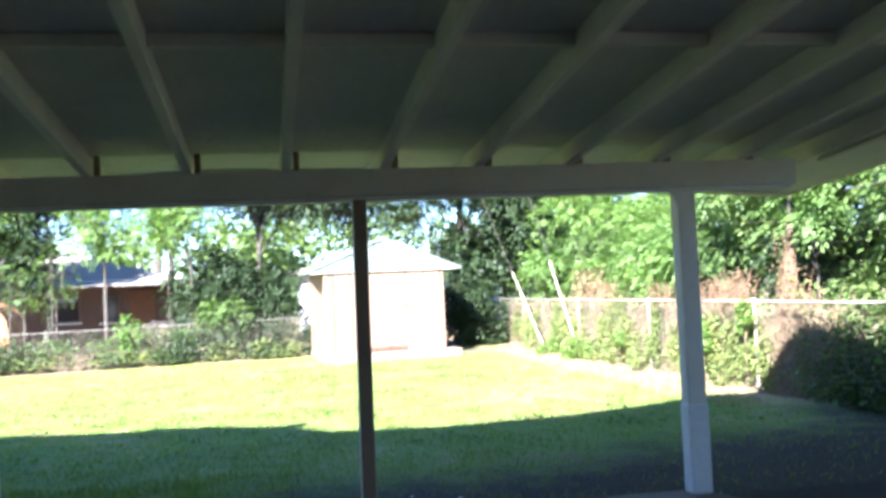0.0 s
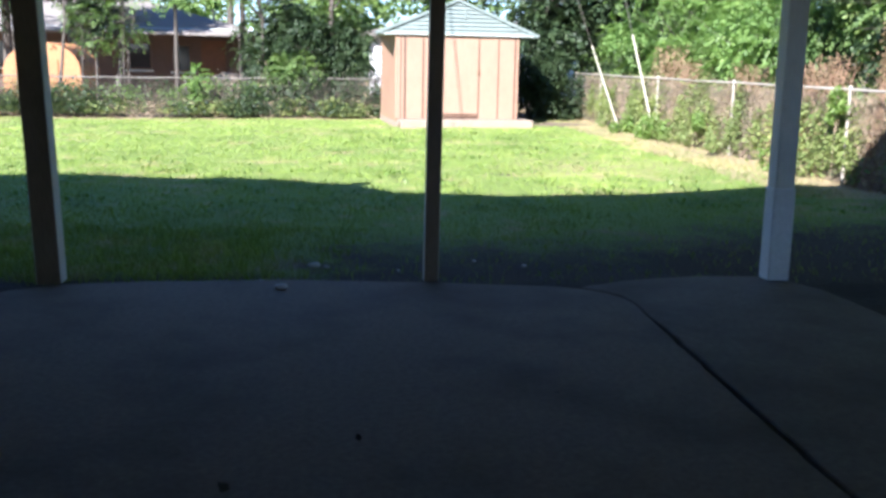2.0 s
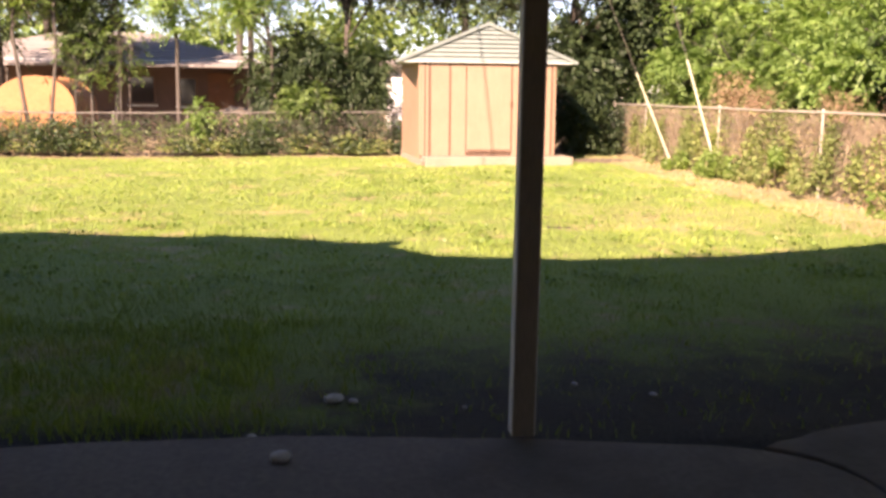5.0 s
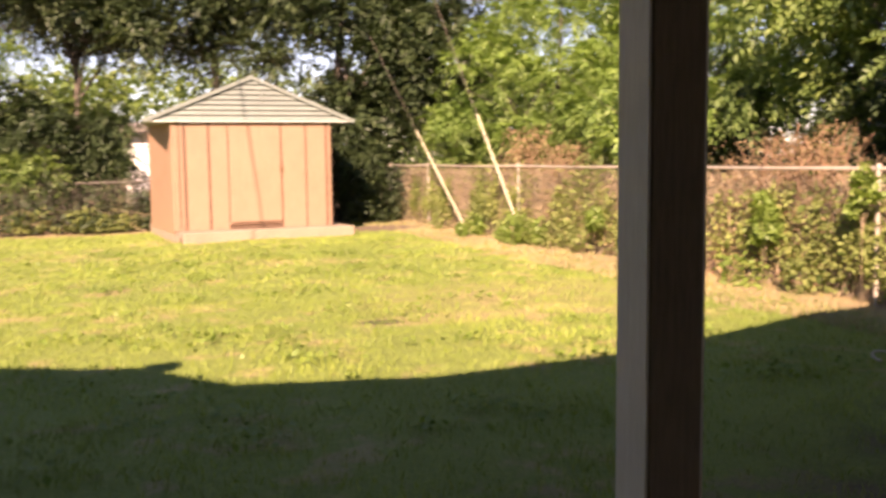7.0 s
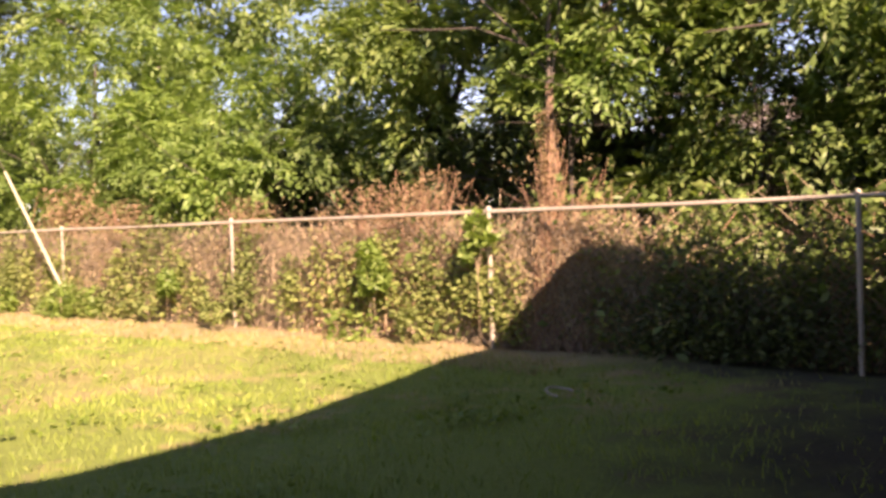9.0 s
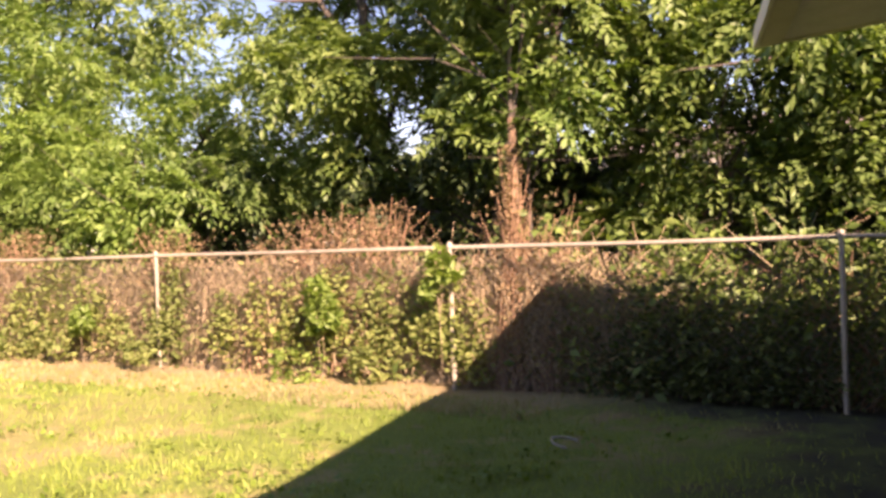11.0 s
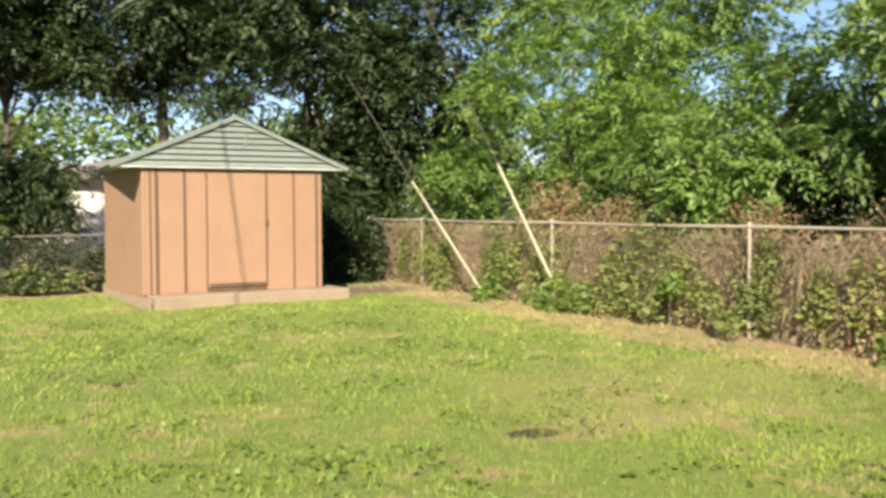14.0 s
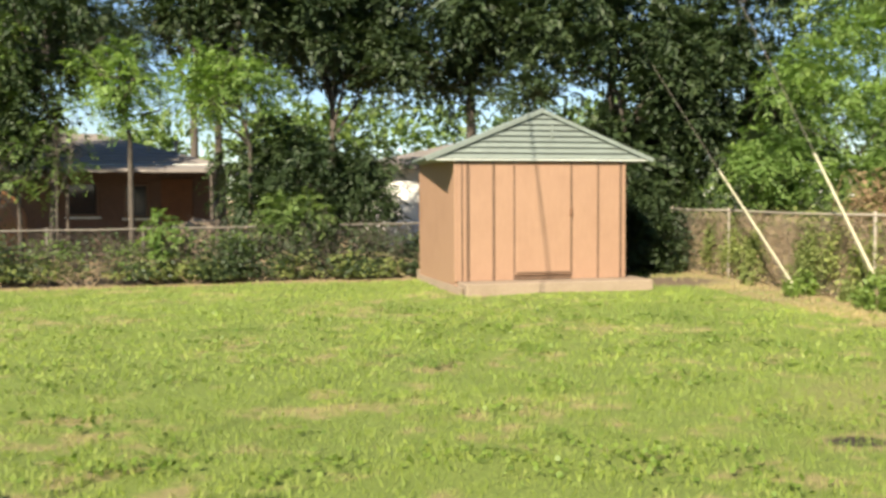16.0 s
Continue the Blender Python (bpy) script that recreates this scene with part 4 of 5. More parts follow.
for wx, wy, zz, sz in ((5.5, 13.05, 0.34, 0.2), (5.52, 13.4, 0.22, 0.18), (5.45, 15.2, 0.15, 0.13)):
    ob = thing("weed_bush", "leafy green weed at the foot of a guy wire", "weed", (wx, wy, float(gz(wx, wy))), "weeds by the fence")
    for _ in range(4):
        tubes("stem", [([(0, 0, -0.05), (0.01, 0.02, zz * 0.6), (rng.normal(0, 0.05), rng.normal(0, 0.08), zz)], [0.005, 0.004, 0.003])], M_STEM, ob, sides=4)
    leaf_mesh("leaves", clump_points([(0, 0, zz * 0.8, sz * 0.9, sz * 1.2, zz * 0.8)], 180), rng.uniform(0.06, 0.11, 180), L_WEED, ob, "", 0.45)
for k in range(13):
    wy = rng.uniform(6.0, 18.5) if k < 8 else rng.uniform(12.3, 14.2)
    zz, sz = rng.uniform(0.10, 0.24), rng.uniform(0.14, 0.24)
    ob = thing("weed_bush", "leafy green weed at the foot of the fence", "weed", (rng.uniform(5.6, 5.9), wy, float(gz(5.8, wy))), "weeds by the fence")
    for _ in range(4):
        tubes("stem", [([(0, 0, -0.05), (0.01, 0.02, zz * 0.6), (rng.normal(0, 0.05), rng.normal(0, 0.08), zz)], [0.005, 0.004, 0.003])], M_STEM, ob, sides=4)
    leaf_mesh("leaves", clump_points([(0, 0, zz, sz * 0.8, sz * 1.5, sz * 0.9), (0, sz, zz * 1.5, sz * 0.4, sz * 0.6, sz * 1.2)], 150), rng.uniform(0.06, 0.11, 150), L_VINE if k % 4 else L_WEED, ob, "", 0.5)
brush("fence_vines", "dense dark undergrowth behind the side fence", 6.8, -4.5, 8.0, 16000, 300, 0.11, L_MID, 0.0, 1.5, 0.28, M_STEM)
brush("fence_vines", "undergrowth behind the far side fence", 6.85, 8.0, 21.0, 13000, 300, 0.10, L_VINE, 0.0, 1.35, 0.28, M_STEM)


def vine_column(label, y, top, foot, waist, n, x=6.13):
    """Many thin dry stems that rise close together, spread at the foot and frayed at the top."""
    ob = thing("vine_column", label, "vines", (x, y, float(gz(x, y)) - 0.02), "dry vine columns on the side fence", "stuff")
    lines = []
    for _ in range(n):
        a, b = rng.normal(0, foot), rng.normal(0, waist)
        h = top * rng.uniform(0.3, 1.0)
        dx = rng.normal(0, 0.05)
        w = rng.normal(0, 0.02, 3)
        r = rng.uniform(0.003, 0.0065)
        lines.append(([(dx, a, 0), (dx + 0.05, a * 0.5 + b * 0.5 + w[0], h * 0.35), (dx + 0.12, b + w[1], h * 0.7), (dx + 0.16, b * 1.5 + w[2] * 3, h)], [r, r, r * 0.8, r * 0.4]))
    tubes("stems", lines, M_STEM_RED, ob, sides=4)
    k = n * 9
    z = rng.uniform(0.1, 1.0, k) * top
    sp = np.interp(z / top, [0, 0.4, 0.8, 1], [foot, waist * 1.3, waist * 1.2, waist * 1.6])
    leaf_mesh("dry_leaves", np.stack([0.1 + rng.normal(0, 0.07, k), rng.normal(0, 1, k) * sp, z], 1), rng.uniform(0.025, 0.055, k), L_RED, ob, "", 0.5, 0.6)
    return ob


vc = vine_column("reddish dry vines wrapping a tree trunk", 5.40, 2.15, 0.20, 0.035, 120)
tubes("trunk", [([(0.14, 0.0, 0), (0.15, 0.02, 0.8), (0.16, -0.01, 1.5), (0.2, 0.02, 2.4)], [0.075, 0.06, 0.05, 0.035])], M_BARK_RED, vc, "reddish bare trunk inside the vines", sides=8)
tubes("limbs", [([(0.2, 0.02, 2.35), (0.25, 0.05, 2.9), (0.28, 0.0, 3.5), (0.35, -0.08, 4.4)], [0.026, 0.021, 0.016, 0.008]),
                ([(0.2, 0.02, 2.3), (0.22, -0.08, 2.9), (0.25, -0.14, 3.6), (0.3, -0.1, 4.2)], [0.022, 0.017, 0.012, 0.007]),
                ([(0.24, 0.04, 2.5), (0.2, 0.45, 2.98), (0.22, 0.8, 3.3), (0.25, 1.15, 3.62)], [0.014, 0.011, 0.009, 0.005]),
                ([(0.22, 0.3, 2.8), (0.15, 0.8, 3.02), (0.12, 1.3, 3.08), (0.12, 2.1, 3.2)], [0.012, 0.01, 0.008, 0.004])], M_BARK, vc, "thin bare limbs above the vines", sides=7)
vine_column("reddish dry vine fan spreading over the fence rail", 5.35, 1.75, 0.16, 0.20, 70)
vine_column("reddish dry vine column on the fence", 6.85, 1.7, 0.14, 0.12, 90)
vine_column("reddish dry vine column on the fence", 7.25, 1.6, 0.12, 0.14, 70)
vine_column("thin reddish dry vine column on the fence", 5.0, 1.35, 0.10, 0.09, 50)
vine_column("thin reddish dry vine column on the fence", 8.45, 1.4, 0.12, 0.10, 50)
vine_column("thin reddish dry vine column on the fence", 12.2, 1.4, 0.15, 0.12, 50)

brush("fence_vines", "faded tan brush behind the fence wire", 6.42, 4.0, 20.5, 11000, 1600, 0.07, L_DRY, 0.0, 1.2, 0.07, M_STEM)
brush("fence_vines", "light green vine patches on the fence", 6.06, 5.6, 19.5, 8200, 60, 0.065, L_VINE, 0.3, 1.32, 0.05, M_STEM, bunch=0.38)

# ---- trees behind the side fence ----
g = "trees behind the side fence"
make_tree("tree", "bright green feathery tree behind the fence", 8.3, 17.2, 1.6, 0.09, (8.2, 16.6, 3.4), (1.9, 2.6, 2.3), 60, 34000, 0.12, L_BRIGHT, clump=(0.3, 0.75), narrow=0.32, group=g)
make_tree("tree", "bright green feathery tree behind the fence", 8.6, 12.6, 1.6, 0.09, (8.6, 12.6, 2.5), (1.7, 2.3, 1.5), 54, 30000, 0.12, L_BRIGHT, clump=(0.3, 0.7), narrow=0.32, group=g)
make_tree("tree", "tall green tree behind the fence", 11.0, 19.5, 3, 0.14, (10.8, 19.0, 5.6), (2.6, 3.2, 2.6), 40, 15000, 0.19, L_MID, clump=(0.6, 1.1), group=g)
make_tree("tree", "dense green tree with sunlit leaf tips", 8.6, 8.6, 1.8, 0.13, (8.4, 8.9, 3.9), (1.6, 2.2, 2.9), 60, 42000, 0.12, L_MID, clump=(0.3, 0.75), group=g)
make_tree("tree", "dense green tree on a reddish vine-wrapped trunk", 7.9, 5.9, 2.0, 0.085, (7.6, 5.4, 4.0), (1.6, 2.0, 2.5), 66, 45000, 0.115, L_MID, clump=(0.28, 0.7), group=g)
make_tree("tree", "dense dark green tree behind the fence", 8.2, 2.2, 2.0, 0.12, (8.0, 2.2, 3.6), (1.8, 2.1, 2.8), 62, 38000, 0.12, L_MID, clump=(0.3, 0.75), group=g)
make_tree("tree", "dense dark green tree behind the fence", 8.4, -1.8, 2.0, 0.12, (8.2, -1.6, 3.6), (1.8, 2.2, 2.8), 56, 32000, 0.105, L_MID, clump=(0.5, 0.9), group=g)
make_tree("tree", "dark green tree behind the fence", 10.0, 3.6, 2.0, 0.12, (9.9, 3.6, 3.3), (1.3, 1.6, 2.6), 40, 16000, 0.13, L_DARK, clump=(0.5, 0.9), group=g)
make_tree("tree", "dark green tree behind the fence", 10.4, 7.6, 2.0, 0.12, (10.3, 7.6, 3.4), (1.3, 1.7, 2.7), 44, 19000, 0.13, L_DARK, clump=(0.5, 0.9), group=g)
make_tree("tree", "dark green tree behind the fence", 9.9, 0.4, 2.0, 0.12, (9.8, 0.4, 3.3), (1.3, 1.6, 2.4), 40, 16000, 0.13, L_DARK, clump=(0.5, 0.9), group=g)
make_tree("shrub", "bright leaves hanging over the vine-wrapped trunk", 6.75, 5.5, 1.6, 0.03, (6.6, 5.4, 2.55), (0.35, 0.75, 0.35), 16, 2600, 0.10, L_BRIGHT, clump=(0.18, 0.32), limbs=6, group="shrubs behind the side fence", category="shrub")
make_tree("shrub", "sunlit leafy shrub behind the fence", 7.4, 3.9, 1.2, 0.04, (7.4, 3.9, 2.1), (0.5, 1.0, 0.8), 24, 6500, 0.10, L_MID, clump=(0.25, 0.5), limbs=8, group="shrubs behind the side fence", category="shrub")
make_tree("shrub", "leafy shrub close behind the fence", 7.5, 4.3, 0.8, 0.03, (7.5, 4.3, 1.65), (0.4, 0.95, 0.55), 22, 5000, 0.10, L_MID, clump=(0.22, 0.42), limbs=6, group="shrubs behind the side fence", category="shrub")
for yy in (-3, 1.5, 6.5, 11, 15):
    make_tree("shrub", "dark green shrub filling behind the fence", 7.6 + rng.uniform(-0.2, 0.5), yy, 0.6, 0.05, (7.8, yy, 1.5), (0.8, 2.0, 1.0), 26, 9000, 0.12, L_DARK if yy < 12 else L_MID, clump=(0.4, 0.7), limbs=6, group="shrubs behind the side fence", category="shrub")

make_tree("shrub", "bright green leafy shrub hanging over the fence", 6.9, 18.6, 0.9, 0.04, (6.7, 18.3, 2.0), (0.6, 1.3, 0.75), 24, 6500, 0.12, L_BRIGHT, clump=(0.25, 0.5), limbs=10, narrow=0.4, group="shrubs behind the side fence", category="shrub")
make_tree("shrub", "bright green leafy shrub hanging over the fence", 7.0, 11.2, 0.9, 0.04, (6.9, 11.2, 1.9), (0.5, 1.2, 0.6), 20, 5000, 0.12, L_BRIGHT, clump=(0.25, 0.45), limbs=10, narrow=0.4, group="shrubs behind the side fence", category="shrub")
brush("autumn_sprigs", "orange tinted sprigs above the side fence", 6.5, 14.2, 15.6, 1100, 60, 0.07, L_RED, 1.0, 1.95, 0.16, M_STEM_RED)

# ---- trees behind the shed and the back fence ----
g = "tall trees behind the back fence"
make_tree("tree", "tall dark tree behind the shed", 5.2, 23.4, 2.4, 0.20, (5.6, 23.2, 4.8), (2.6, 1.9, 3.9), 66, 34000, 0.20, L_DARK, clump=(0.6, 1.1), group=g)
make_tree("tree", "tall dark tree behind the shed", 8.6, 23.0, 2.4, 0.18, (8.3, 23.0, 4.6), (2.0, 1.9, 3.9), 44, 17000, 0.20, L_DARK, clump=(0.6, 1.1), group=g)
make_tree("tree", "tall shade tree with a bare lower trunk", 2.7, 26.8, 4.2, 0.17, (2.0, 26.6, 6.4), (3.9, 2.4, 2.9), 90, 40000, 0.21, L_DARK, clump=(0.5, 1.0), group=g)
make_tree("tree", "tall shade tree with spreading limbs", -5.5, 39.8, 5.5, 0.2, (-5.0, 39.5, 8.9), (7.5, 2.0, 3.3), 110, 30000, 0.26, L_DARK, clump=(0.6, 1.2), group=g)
make_tree("tree", "small tree with bright green crown", -2.75, 21.9, 2.7, 0.06, (-3.2, 21.7, 3.85), (1.2, 0.8, 0.75), 46, 7200, 0.115, L_BRIGHT, clump=(0.2, 0.48), flat=0.9, limbs=14, group=g)
make_tree("tree", "small tree with bright green crown", -5.1, 21.9, 2.9, 0.07, (-5.3, 21.9, 3.8), (0.85, 0.7, 0.75), 36, 5200, 0.115, L_BRIGHT, clump=(0.2, 0.45), flat=0.9, limbs=12, group=g)
make_tree("tree", "slender dark tree with thin drooping branches", -6.8, 22.4, 3.0, 0.075, (-6.9, 22.4, 4.9), (1.2, 0.9, 2.6), 36, 8000, 0.16, L_DARK, lean=(0.2, 0), clump=(0.3, 0.6), group=g)
make_tree("tree", "slender leaning tree at the back fence", -8.6, 21.5, 3.0, 0.065, (-8.9, 21.6, 4.6), (1.3, 0.9, 1.5), 22, 4600, 0.15, L_MID, lean=(-0.35, 0), clump=(0.35, 0.6), group=g)
make_tree("tree", "slender leaning tree at the back fence", -8.2, 21.4, 2.6, 0.055, (-7.9, 21.6, 4.3), (0.9, 0.8, 1.2), 14, 3000, 0.15, L_MID, lean=(0.3, 0), clump=(0.35, 0.55), group=g)
make_tree("tree", "tall tree behind the neighbouring houses", -11.0, 26.5, 3.0, 0.2, (-11.0, 26.3, 6.0), (3.0, 2.0, 3.6), 40, 14000, 0.21, L_DARK, clump=(0.6, 1.1), group=g)
for sx, sz in ((-6.5, 2.6), (-7.6, 2.2)):
    make_tree("sapling", "thin sapling with sparse leaves at the back fence", sx, 21.8, 1.6, 0.03, (sx + 0.1, 21.8, sz), (0.65, 0.4, 1.0), 16, 800, 0.11, L_MID, clump=(0.12, 0.3), limbs=12, group="saplings at the back fence", category="tree")
make_tree("tree", "dark leafy tree behind the back fence", -3.6, 25.2, 3.6, 0.12, (-3.6, 25.0, 6.3), (2.3, 1.2, 1.5), 44, 13000, 0.18, L_DARK, clump=(0.35, 0.75), limbs=14, group=g)
# tree added where its shadow falls on the brick house roof
make_tree("tree", "broad dark tree added to shade the brick house roof", -9.6, 28.6, 3.6, 0.16, (-9.4, 28.5, 5.7), (3.0, 1.4, 1.5), 60, 17000, 0.19, L_DARK, clump=(0.5, 0.95), limbs=14, group=g)
make_tree("tree", "dark leafy tree at the back fence", -7.4, 22.6, 1.8, 0.06, (-7.4, 22.6, 3.0), (0.75, 0.5, 1.1), 26, 5200, 0.13, L_DARK, clump=(0.25, 0.5), limbs=10, group=g)
make_tree("shrub", "deep green shrub in the dark corner behind the shed", 4.7, 20.4, 0.6, 0.04, (4.7, 20.4, 1.3), (0.75, 0.5, 1.2), 30, 9000, 0.12, L_DARK, clump=(0.3, 0.5), limbs=6, category="shrub")
make_tree("shrub", "large dark shrub at the back fence", -1.4, 22.4, 0.8, 0.06, (-1.5, 22.4, 1.8), (1.9, 0.8, 1.35), 56, 20000, 0.14, L_DARK, clump=(0.35, 0.6), limbs=8, category="shrub")
make_tree("shrub", "mid green sunlit shrub at the back fence", -2.2, 21.6, 0.5, 0.04, (-2.1, 21.6, 1.3), (0.7, 0.35, 0.5), 12, 2600, 0.12, L_MID, clump=(0.25, 0.4), limbs=5, category="shrub")
make_tree("shrub", "small shrub by the back fence", -4.4, 20.9, 0.3, 0.02, (-4.4, 20.9, 0.8), (0.25, 0.2, 0.4), 6, 700, 0.12, L_BRIGHT, clump=(0.18, 0.28), limbs=3, category="shrub")
make_tree("tree", "tall dark tree behind the back fence", -13.5, 40.0, 4.5, 0.2, (-13.0, 40.0, 8.4), (5.5, 1.8, 3.4), 70, 19000, 0.26, L_DARK, clump=(0.4, 0.8), limbs=16, group=g)
make_tree("tree", "tall mid green tree behind the back fence", -0.9, 26.4, 3.0, 0.11, (-0.8, 26.2, 5.9), (2.0, 1.5, 1.5), 40, 10000, 0.17, L_DARK, clump=(0.35, 0.7), limbs=14, group=g)
# woods far beyond, so that no bare horizon shows between the trees
for i, (fx, fy, w, h) in enumerate(((-34, 70, 14, 6.5), (-12, 76, 14, 6), (10, 72, 14, 7), (32, 66, 14, 8), (46, 40, 10, 4.5), (44, 12, 10, 4.5), (42, -14, 10, 5))):
    tr = thing("far_woods", "hazy green woods in the distance", "woods", (fx, fy, 0), kind="stuff")
    cl = [(rng.uniform(-w, w) * (1 if i < 4 else 0.3), rng.uniform(-w, w) * (0.2 if i < 4 else 1), rng.uniform(1, h), 2.4, 2.4, 2.0) for _ in range(40)]
    pp = clump_points(cl, 7000)
    leaf_mesh("leaves", pp, rng.uniform(0.5, 0.9, len(pp)), L_MID, tr)


# ---- neighbouring houses ----
def hip_house(name, label, x0, x1, y0, y1, wall_h, rise, wall, roof, openings, over=0.5, z=0.1, porch=0.0, edge=None):
    ob = thing(name, label, "house", ((x0 + x1) / 2, (y0 + y1) / 2, z))
    a, b = (x1 - x0) / 2, (y1 - y0) / 2
    part("wall", box(-a, a, -b, b, -0.2, wall_h, 0.01), wall, ob)
    A, B = a + over, b + over
    r = max(A - B, 0.4)
    bm = bmesh.new()
    lo = [bm.verts.new(c) for c in ((-A, -B, wall_h), (A, -B, wall_h), (A, B, wall_h), (-A, B, wall_h))]
    up = [bm.verts.new((c.co.x, c.co.y, wall_h + 0.14)) for c in lo]
    t0, t1 = bm.verts.new((-r, 0, wall_h + rise)), bm.verts.new((r, 0, wall_h + rise))
    for q in ((lo[3], lo[2], lo[1], lo[0]), (up[0], up[1], t1, t0), (up[2], up[3], t0, t1), (up[1], up[2], t1), (up[3], up[0], t0)):
        bm.faces.new(q)
    for i in range(4):
        bm.faces.new((lo[i], lo[(i + 1) % 4], up[(i + 1) % 4], up[i]))
    rf = part("roof", bm, roof, ob)
    for i in range(1, 9):
        f = i / 9
        zz = wall_h + 0.14 + (rise - 0.14) * f
        xa, yy = A + (r - A) * f, -B + B * f
        part("shingle_course", box(-xa + 0.03, xa - 0.03, yy - 0.02, yy + 0.015, zz - 0.012, zz + 0.018, 0), roof, rf)
    # porch added to hold the front wall in shade
    if porch:
        part("porch_roof", prism([(-B - porch, wall_h - 0.12), (-B + 0.1, wall_h + 0.06), (-B + 0.1, wall_h + 0.14), (-B - porch, wall_h - 0.04)], 2 * A, "x", -A), roof, ob)
        for px in np.linspace(-A + 0.3, A - 0.3, 4):
            part("added_porch_post", box(px - 0.035, px + 0.035, -B - porch + 0.1, -B - porch + 0.2, -0.2, wall_h - 0.1, 0.005), M_BARK, ob)
    part("fascia", box(-A - 0.02, A + 0.02, -B - 0.03, -B, wall_h - 0.02, wall_h + 0.15, 0.004), edge or M_TRIM, ob, "fascia board")
    for kind, ox, oz, ow, oh in openings:
        w = part(kind, box(ox - ow / 2, ox + ow / 2, -b - 0.05, -b + 0.02, oz, oz + oh, 0.01), M_TAN_DARK if kind == "window" else M_RUST, ob)
        if kind == "window":
            part("pane", box(ox - ow / 2 + 0.07, ox + ow / 2 - 0.07, -b - 0.06, -b - 0.03, oz + 0.07, oz + oh - 0.07, 0), M_GLASS, w)
            part("sill", box(ox - ow / 2 - 0.05, ox + ow / 2 + 0.05, -b - 0.12, -b - 0.03, oz - 0.06, oz, 0.005), M_TRIM, w)
    return ob, rf


brick_house, brick_roof = hip_house("house", "brown brick house with a low weathered shingle roof", -15.3, -4.3, 31.4, 39.1, 2.3, 1.3, M_BRICK, M_SHINGLE,
    [("window", -3.4, 0.95, 1.3, 1.0), ("window", -0.6, 0.95, 1.3, 1.0), ("window", 1.9, 0.95, 0.9, 1.0), ("door", 4.55, 0.05, 0.9, 2.0), ("window", 3.4, 0.9, 0.7, 1.0)], porch=1.7)
for vx, vy, vz in ((3.6, -2.6, 2.55), (4.3, -1.6, 2.75)):
    tubes("vent_pipe", [([(vx, vy, vz), (vx, vy, vz + 0.45)], 0.05), ([(vx, vy, vz + 0.45), (vx, vy, vz + 0.52)], 0.09)], M_STEEL, brick_roof, sides=8)
hip_house("house", "white stucco house with a tan roof beyond the shed", 0.75, 9.0, 34.0, 41.0, 2.4, 1.1, M_STUCCO, M_SHINGLE, [("window", -0.5, 1.0, 1.3, 1.0)], edge=M_SHINGLE)
side_house, _ = hip_house("house", "pinkish tan house with a white fascia beyond the side trees", -5.0, 5.0, -3.5, 3.5, 2.1, 1.2, M_PINK, M_SHINGLE, [("window", -1.6, 0.9, 1.2, 1.0), ("window", 1.8, 0.9, 1.2, 1.0)])
side_house.matrix_world = pose(16.2, 3.6, 0.1, 0, 0, -90)
ot = thing("tarp_shelter", "orange tan tarp over a low rounded shelter", "shelter", (-8.95, 24.0, 0.05))
arch = [(-1.15, -0.05)] + [(1.15 * math.sin(a) * (1.0 if a < 0 else 0.86), 0.95 + 0.85 * math.cos(a)) for a in np.linspace(-1.45, 1.45, 13)] + [(1.0, -0.05)]
part("cover", prism(arch, 2.2, "y", -0.9, 0.02), M_ORANGE, ot)
for k, yy in enumerate((-0.93, 0.2, 1.28)):
    part("hoop", prism([(a * 1.012, 0.01 + b * 1.006) for a, b in arch], 0.05, "y", yy), M_ORANGE, ot)
part("flap", prism([(-0.55, -0.04), (0.4, -0.04), (0.36, 1.35), (-0.5, 1.4)], 0.03, "y", -0.965), M_ORANGE, ot)

# pale boulder by the brick house
bm = bmesh.new()
bmesh.ops.create_icosphere(bm, subdivisions=3, radius=1.0)
for v in bm.verts:
    k = 1 + 0.22 * noise.noise(v.co * 1.6) + 0.08 * noise.noise(v.co * 4)
    v.co = Vector((v.co.x * 0.62 * k, v.co.y * 0.45 * k, max(v.co.z * 0.42 * k, -0.25)))
boulder = part("boulder", bm, M_SLAB)
boulder.location = (-4.1, 25.5, 0.65)
tagged(boulder, "pale tan covered mound beyond the back fence", "mound")
bm = box(-0.6, 0.6, -0.4, 0.4, 0, 0.55, 0.05)
pl = part("planter", bm, M_SLAB)
pl.location = (-4.1, 25.5, 0.0)
tagged(pl, "pale block plinth under the mound", "plinth")

# ---- lawn growth ----
def lawn_mask(x, y):
    """1 where grass grows thick, 0 on bare soil and litter."""
    m = np.clip((5.75 - x) / 1.0, 0.06, 1) * np.clip((20.6 - y) / 0.5, 0.05, 1)
    wob = np.sin(x * 2.3 + y) * 0.2 + np.sin(x * 5.1 - y * 3.3) * 0.12
    # grass thins over the soil and over the painted shade at the right
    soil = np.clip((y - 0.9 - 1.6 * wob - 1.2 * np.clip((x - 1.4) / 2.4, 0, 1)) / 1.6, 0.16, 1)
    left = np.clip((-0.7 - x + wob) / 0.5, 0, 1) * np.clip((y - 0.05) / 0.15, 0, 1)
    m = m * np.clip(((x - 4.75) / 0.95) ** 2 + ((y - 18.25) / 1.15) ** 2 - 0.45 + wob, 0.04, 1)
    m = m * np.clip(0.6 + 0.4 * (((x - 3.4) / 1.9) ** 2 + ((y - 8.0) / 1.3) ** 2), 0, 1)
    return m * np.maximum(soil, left)


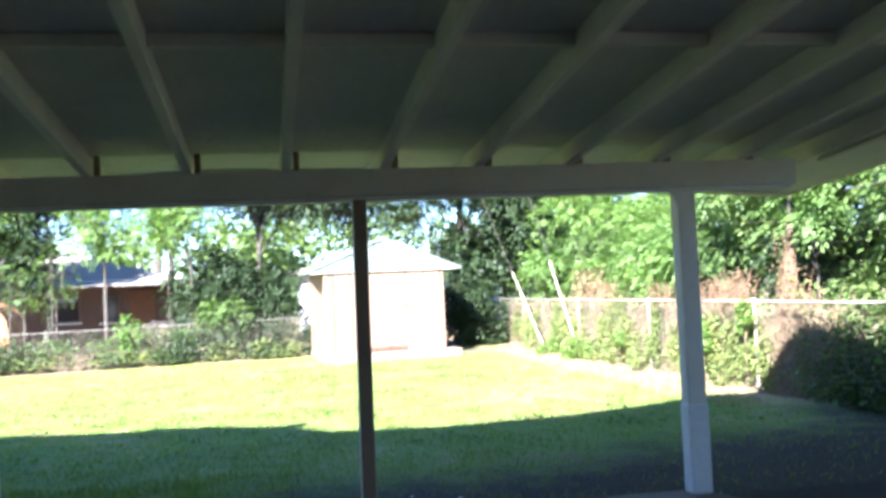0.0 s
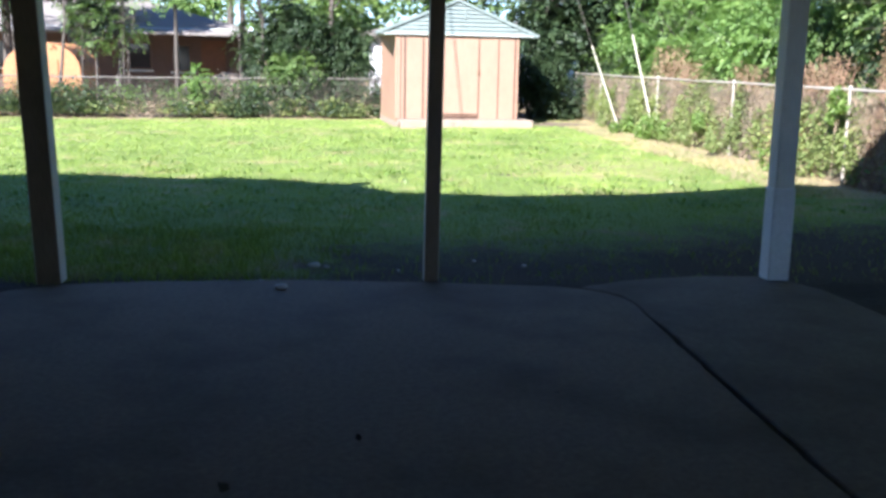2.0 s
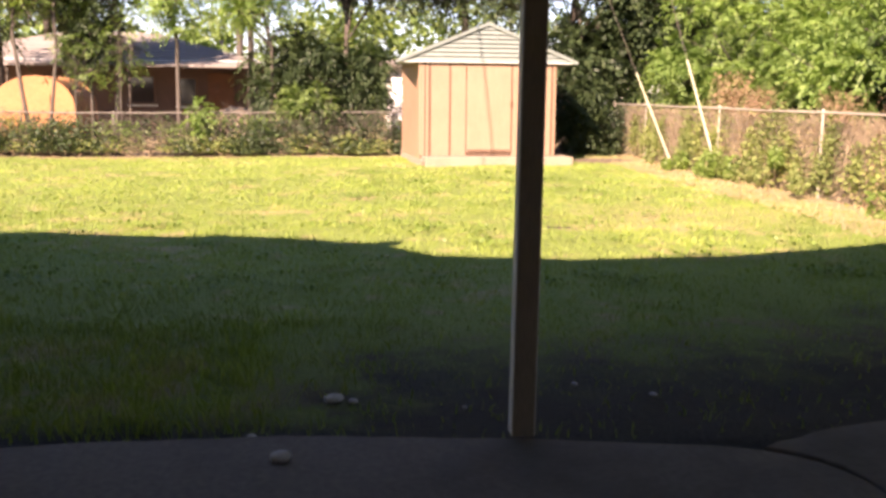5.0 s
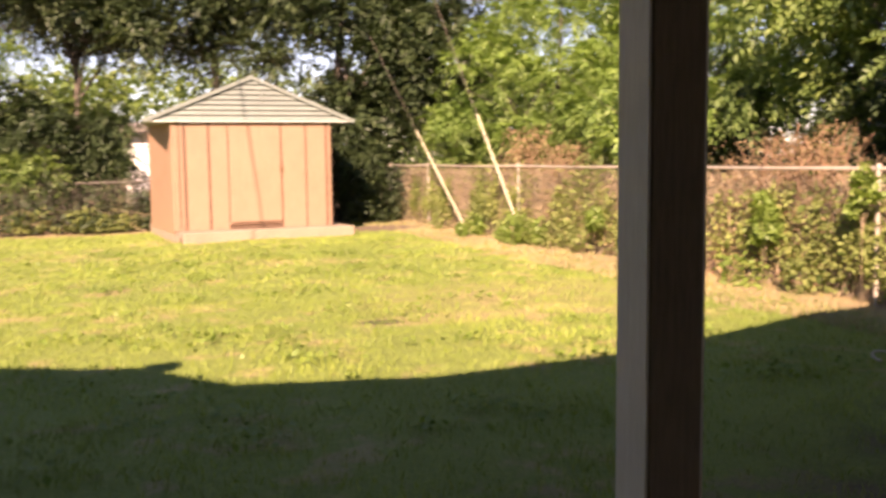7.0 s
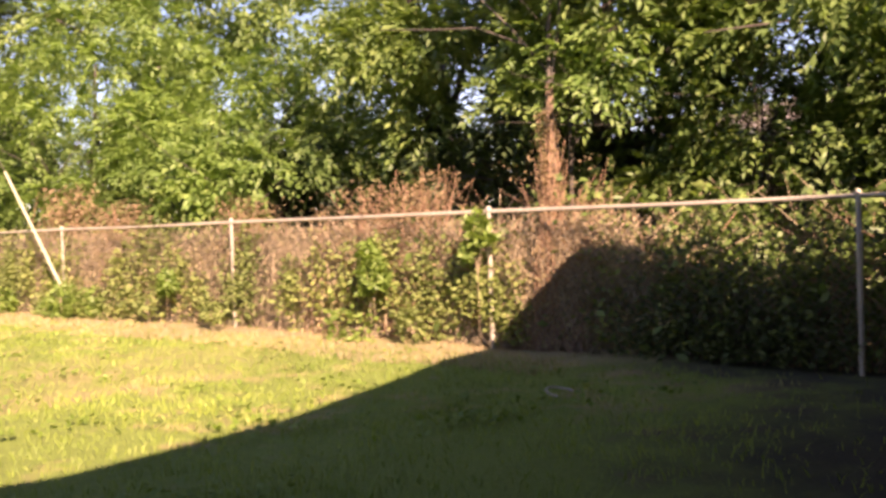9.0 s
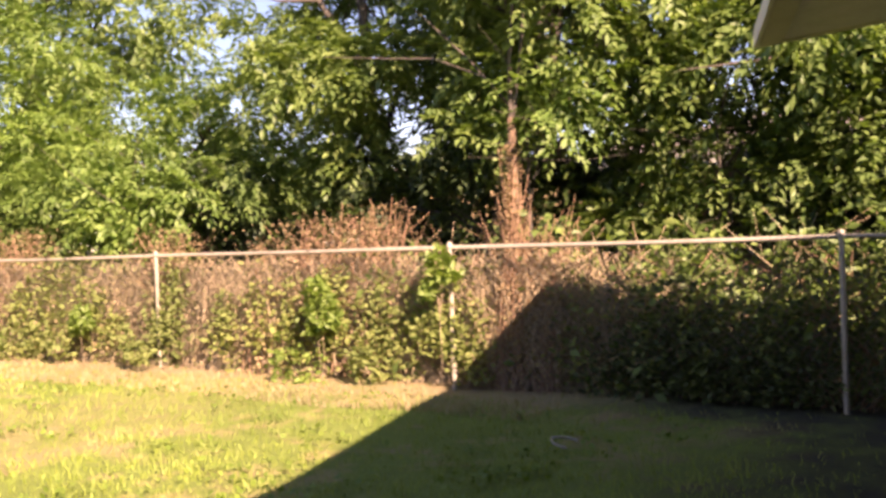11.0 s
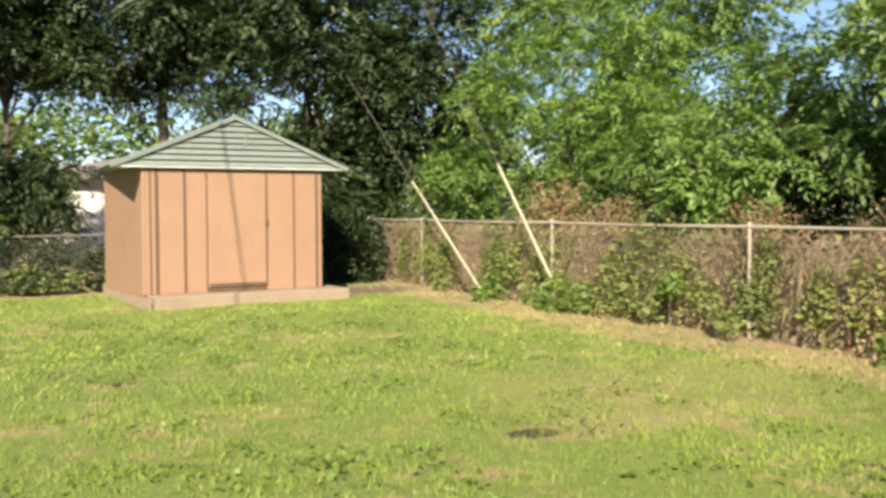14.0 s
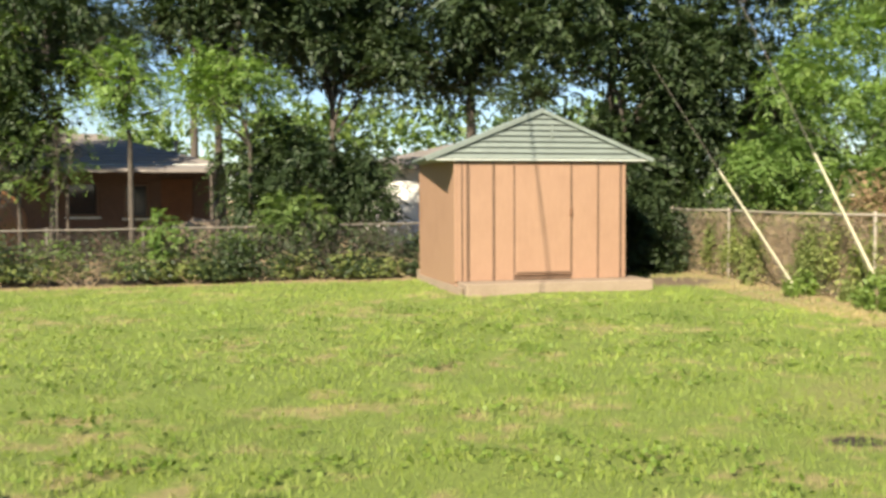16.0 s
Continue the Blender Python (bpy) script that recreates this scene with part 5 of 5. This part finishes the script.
def blades(name, label, x0, x1, y0, y1, n, h, w, mat):
    x, y = rng.uniform(x0, x1, n), rng.uniform(y0, y1, n)
    tuft = np.sin(x * 7.1 + 1.7 * np.sin(y * 5.3)) * np.sin(y * 6.7 + 1.3 * np.sin(x * 4.1))
    keep = (rng.uniform(0, 1, n) < lawn_mask(x, y) * (0.72 + 0.28 * tuft)) & ~((x > 0.55) & (x < 3.85) & (y > 16.7) & (y < 20.7))
    x, y, tuft = x[keep], y[keep], tuft[keep]
    n = len(x)
    z = gz(x, y) + np.array([noise.noise(Vector((a * 0.9, b * 0.9, 0.3))) * 0.03 + noise.noise(Vector((a * 3.1, b * 3.1, 1.3))) * 0.012 for a, b in zip(x, y)])
    hh = h * rng.uniform(0.5, 1.3, n) * (1 + 0.35 * tuft)
    a = rng.uniform(0, 2 * math.pi, n)
    lean = rng.uniform(0.1, 0.9, n) * hh
    b = rng.uniform(0, 2 * math.pi, n)
    ww = w * rng.uniform(0.6, 1.4, n)
    dx, dy = np.cos(a) * ww, np.sin(a) * ww
    base = np.stack([x, y, z - 0.01], 1)
    side = np.stack([dx, dy, 0 * dx], 1)
    midp = base + np.stack([np.cos(b) * lean * 0.35, np.sin(b) * lean * 0.35, hh * 0.6], 1)
    tip = base + np.stack([np.cos(b) * lean, np.sin(b) * lean, hh], 1)
    v = np.stack([base - side, base + side, midp + side * 0.8, tip, midp - side * 0.8], 1).reshape(-1, 3)
    i = np.arange(n)[:, None] * 5
    f = np.concatenate([i + [0, 1, 2], i + [0, 2, 4], i + [4, 2, 3]], 0)
    return tagged(array_mesh(name, v, f, mat), label, "grass", kind="stuff")


blades("lawn_grass", "short green lawn grass in uneven tufts", -6.5, 6.0, 0.0, 9.5, 110000, 0.05, 0.0035, L_GRASS)
blades("lawn_grass", "short green lawn grass farther from the patio", -12.0, 6.0, 9.5, 20.9, 75000, 0.05, 0.007, L_GRASS)
blades("long_grass", "longer dark grass along the patio edge", -6.0, -0.4, 0.08, 2.4, 15000, 0.07, 0.004, L_GRASS)
blades("fence_litter_grass", "dry blades along the side fence", 4.8, 5.95, 4.6, 19.5, 36000, 0.06, 0.005, L_DRY)


def clover():
    cs = np.stack([rng.uniform(-6, 5.2, 360), 3.3 + 12 * rng.uniform(0, 1, 360) ** 1.3], 1)
    pts = []
    for cx, cy in cs:
        k = rng.integers(8, 32)
        q = np.stack([cx + rng.normal(0, 0.13, k), cy + rng.normal(0, 0.10, k), np.zeros(k)], 1)
        q[:, 2] = gz(q[:, 0], q[:, 1]) + rng.uniform(0.025, 0.06, k)
        pts.append(q)
    p = np.concatenate(pts)
    tagged(leaf_mesh("lawn_weeds", p, rng.uniform(0.032, 0.06, len(p)), L_CLOVER, None, "", 0.75, 0.0, 1.5, 0.05), "broad-leaved weed clumps scattered in the lawn", "weeds", kind="stuff")


clover()

# small things on the ground
for lx, ly, ls in ((-1.02, -3.35, 0.03), (-0.55, -2.9, 0.018), (0.35, -2.4, 0.022)):
    tagged(leaf_mesh("dead_leaf", np.array([[lx, ly, 0.037]]), np.array([ls * 2.2]), M_SOIL, None, "", 0.7, 0.0, 3.0, 0.08), "small dead brown leaf on the concrete", "leaf", "dead leaves on the patio")
a = np.linspace(0.1, 3.3, 16)
hz = float(gz(4.2, 3.85)) + 0.03
tagged(tubes("wire_loop", [([(4.2 + 0.11 * math.cos(t), 3.85 + 0.13 * math.sin(t), hz + 0.03 * max(0, math.sin(t))) for t in a], 0.009)], M_STEEL, sides=6), "grey bent loop of wire lying on the lawn", "wire loop")
for px, py, s in ((-0.81, 0.6, 0.05), (-0.72, 0.57, 0.025), (-1.0, -0.25, 0.045), (-1.15, 0.1, 0.022), (0.4, 0.8, 0.016), (0.75, 0.6, 0.02), (-0.2, 0.45, 0.014)):
    bm = bmesh.new()
    bmesh.ops.create_icosphere(bm, subdivisions=2, radius=s)
    for v in bm.verts:
        v.co *= 1 + 0.3 * noise.noise(v.co * 40)
        v.co.z *= 0.5
    st = part("pebble", bm, M_STONE)
    st.location = (px, py, (0.035 if py < -0.1 else float(gz(px, py)) + 0.012) + s * 0.2)
    tagged(st, "small pale stone by the patio edge", "stone", "stones by the patio")
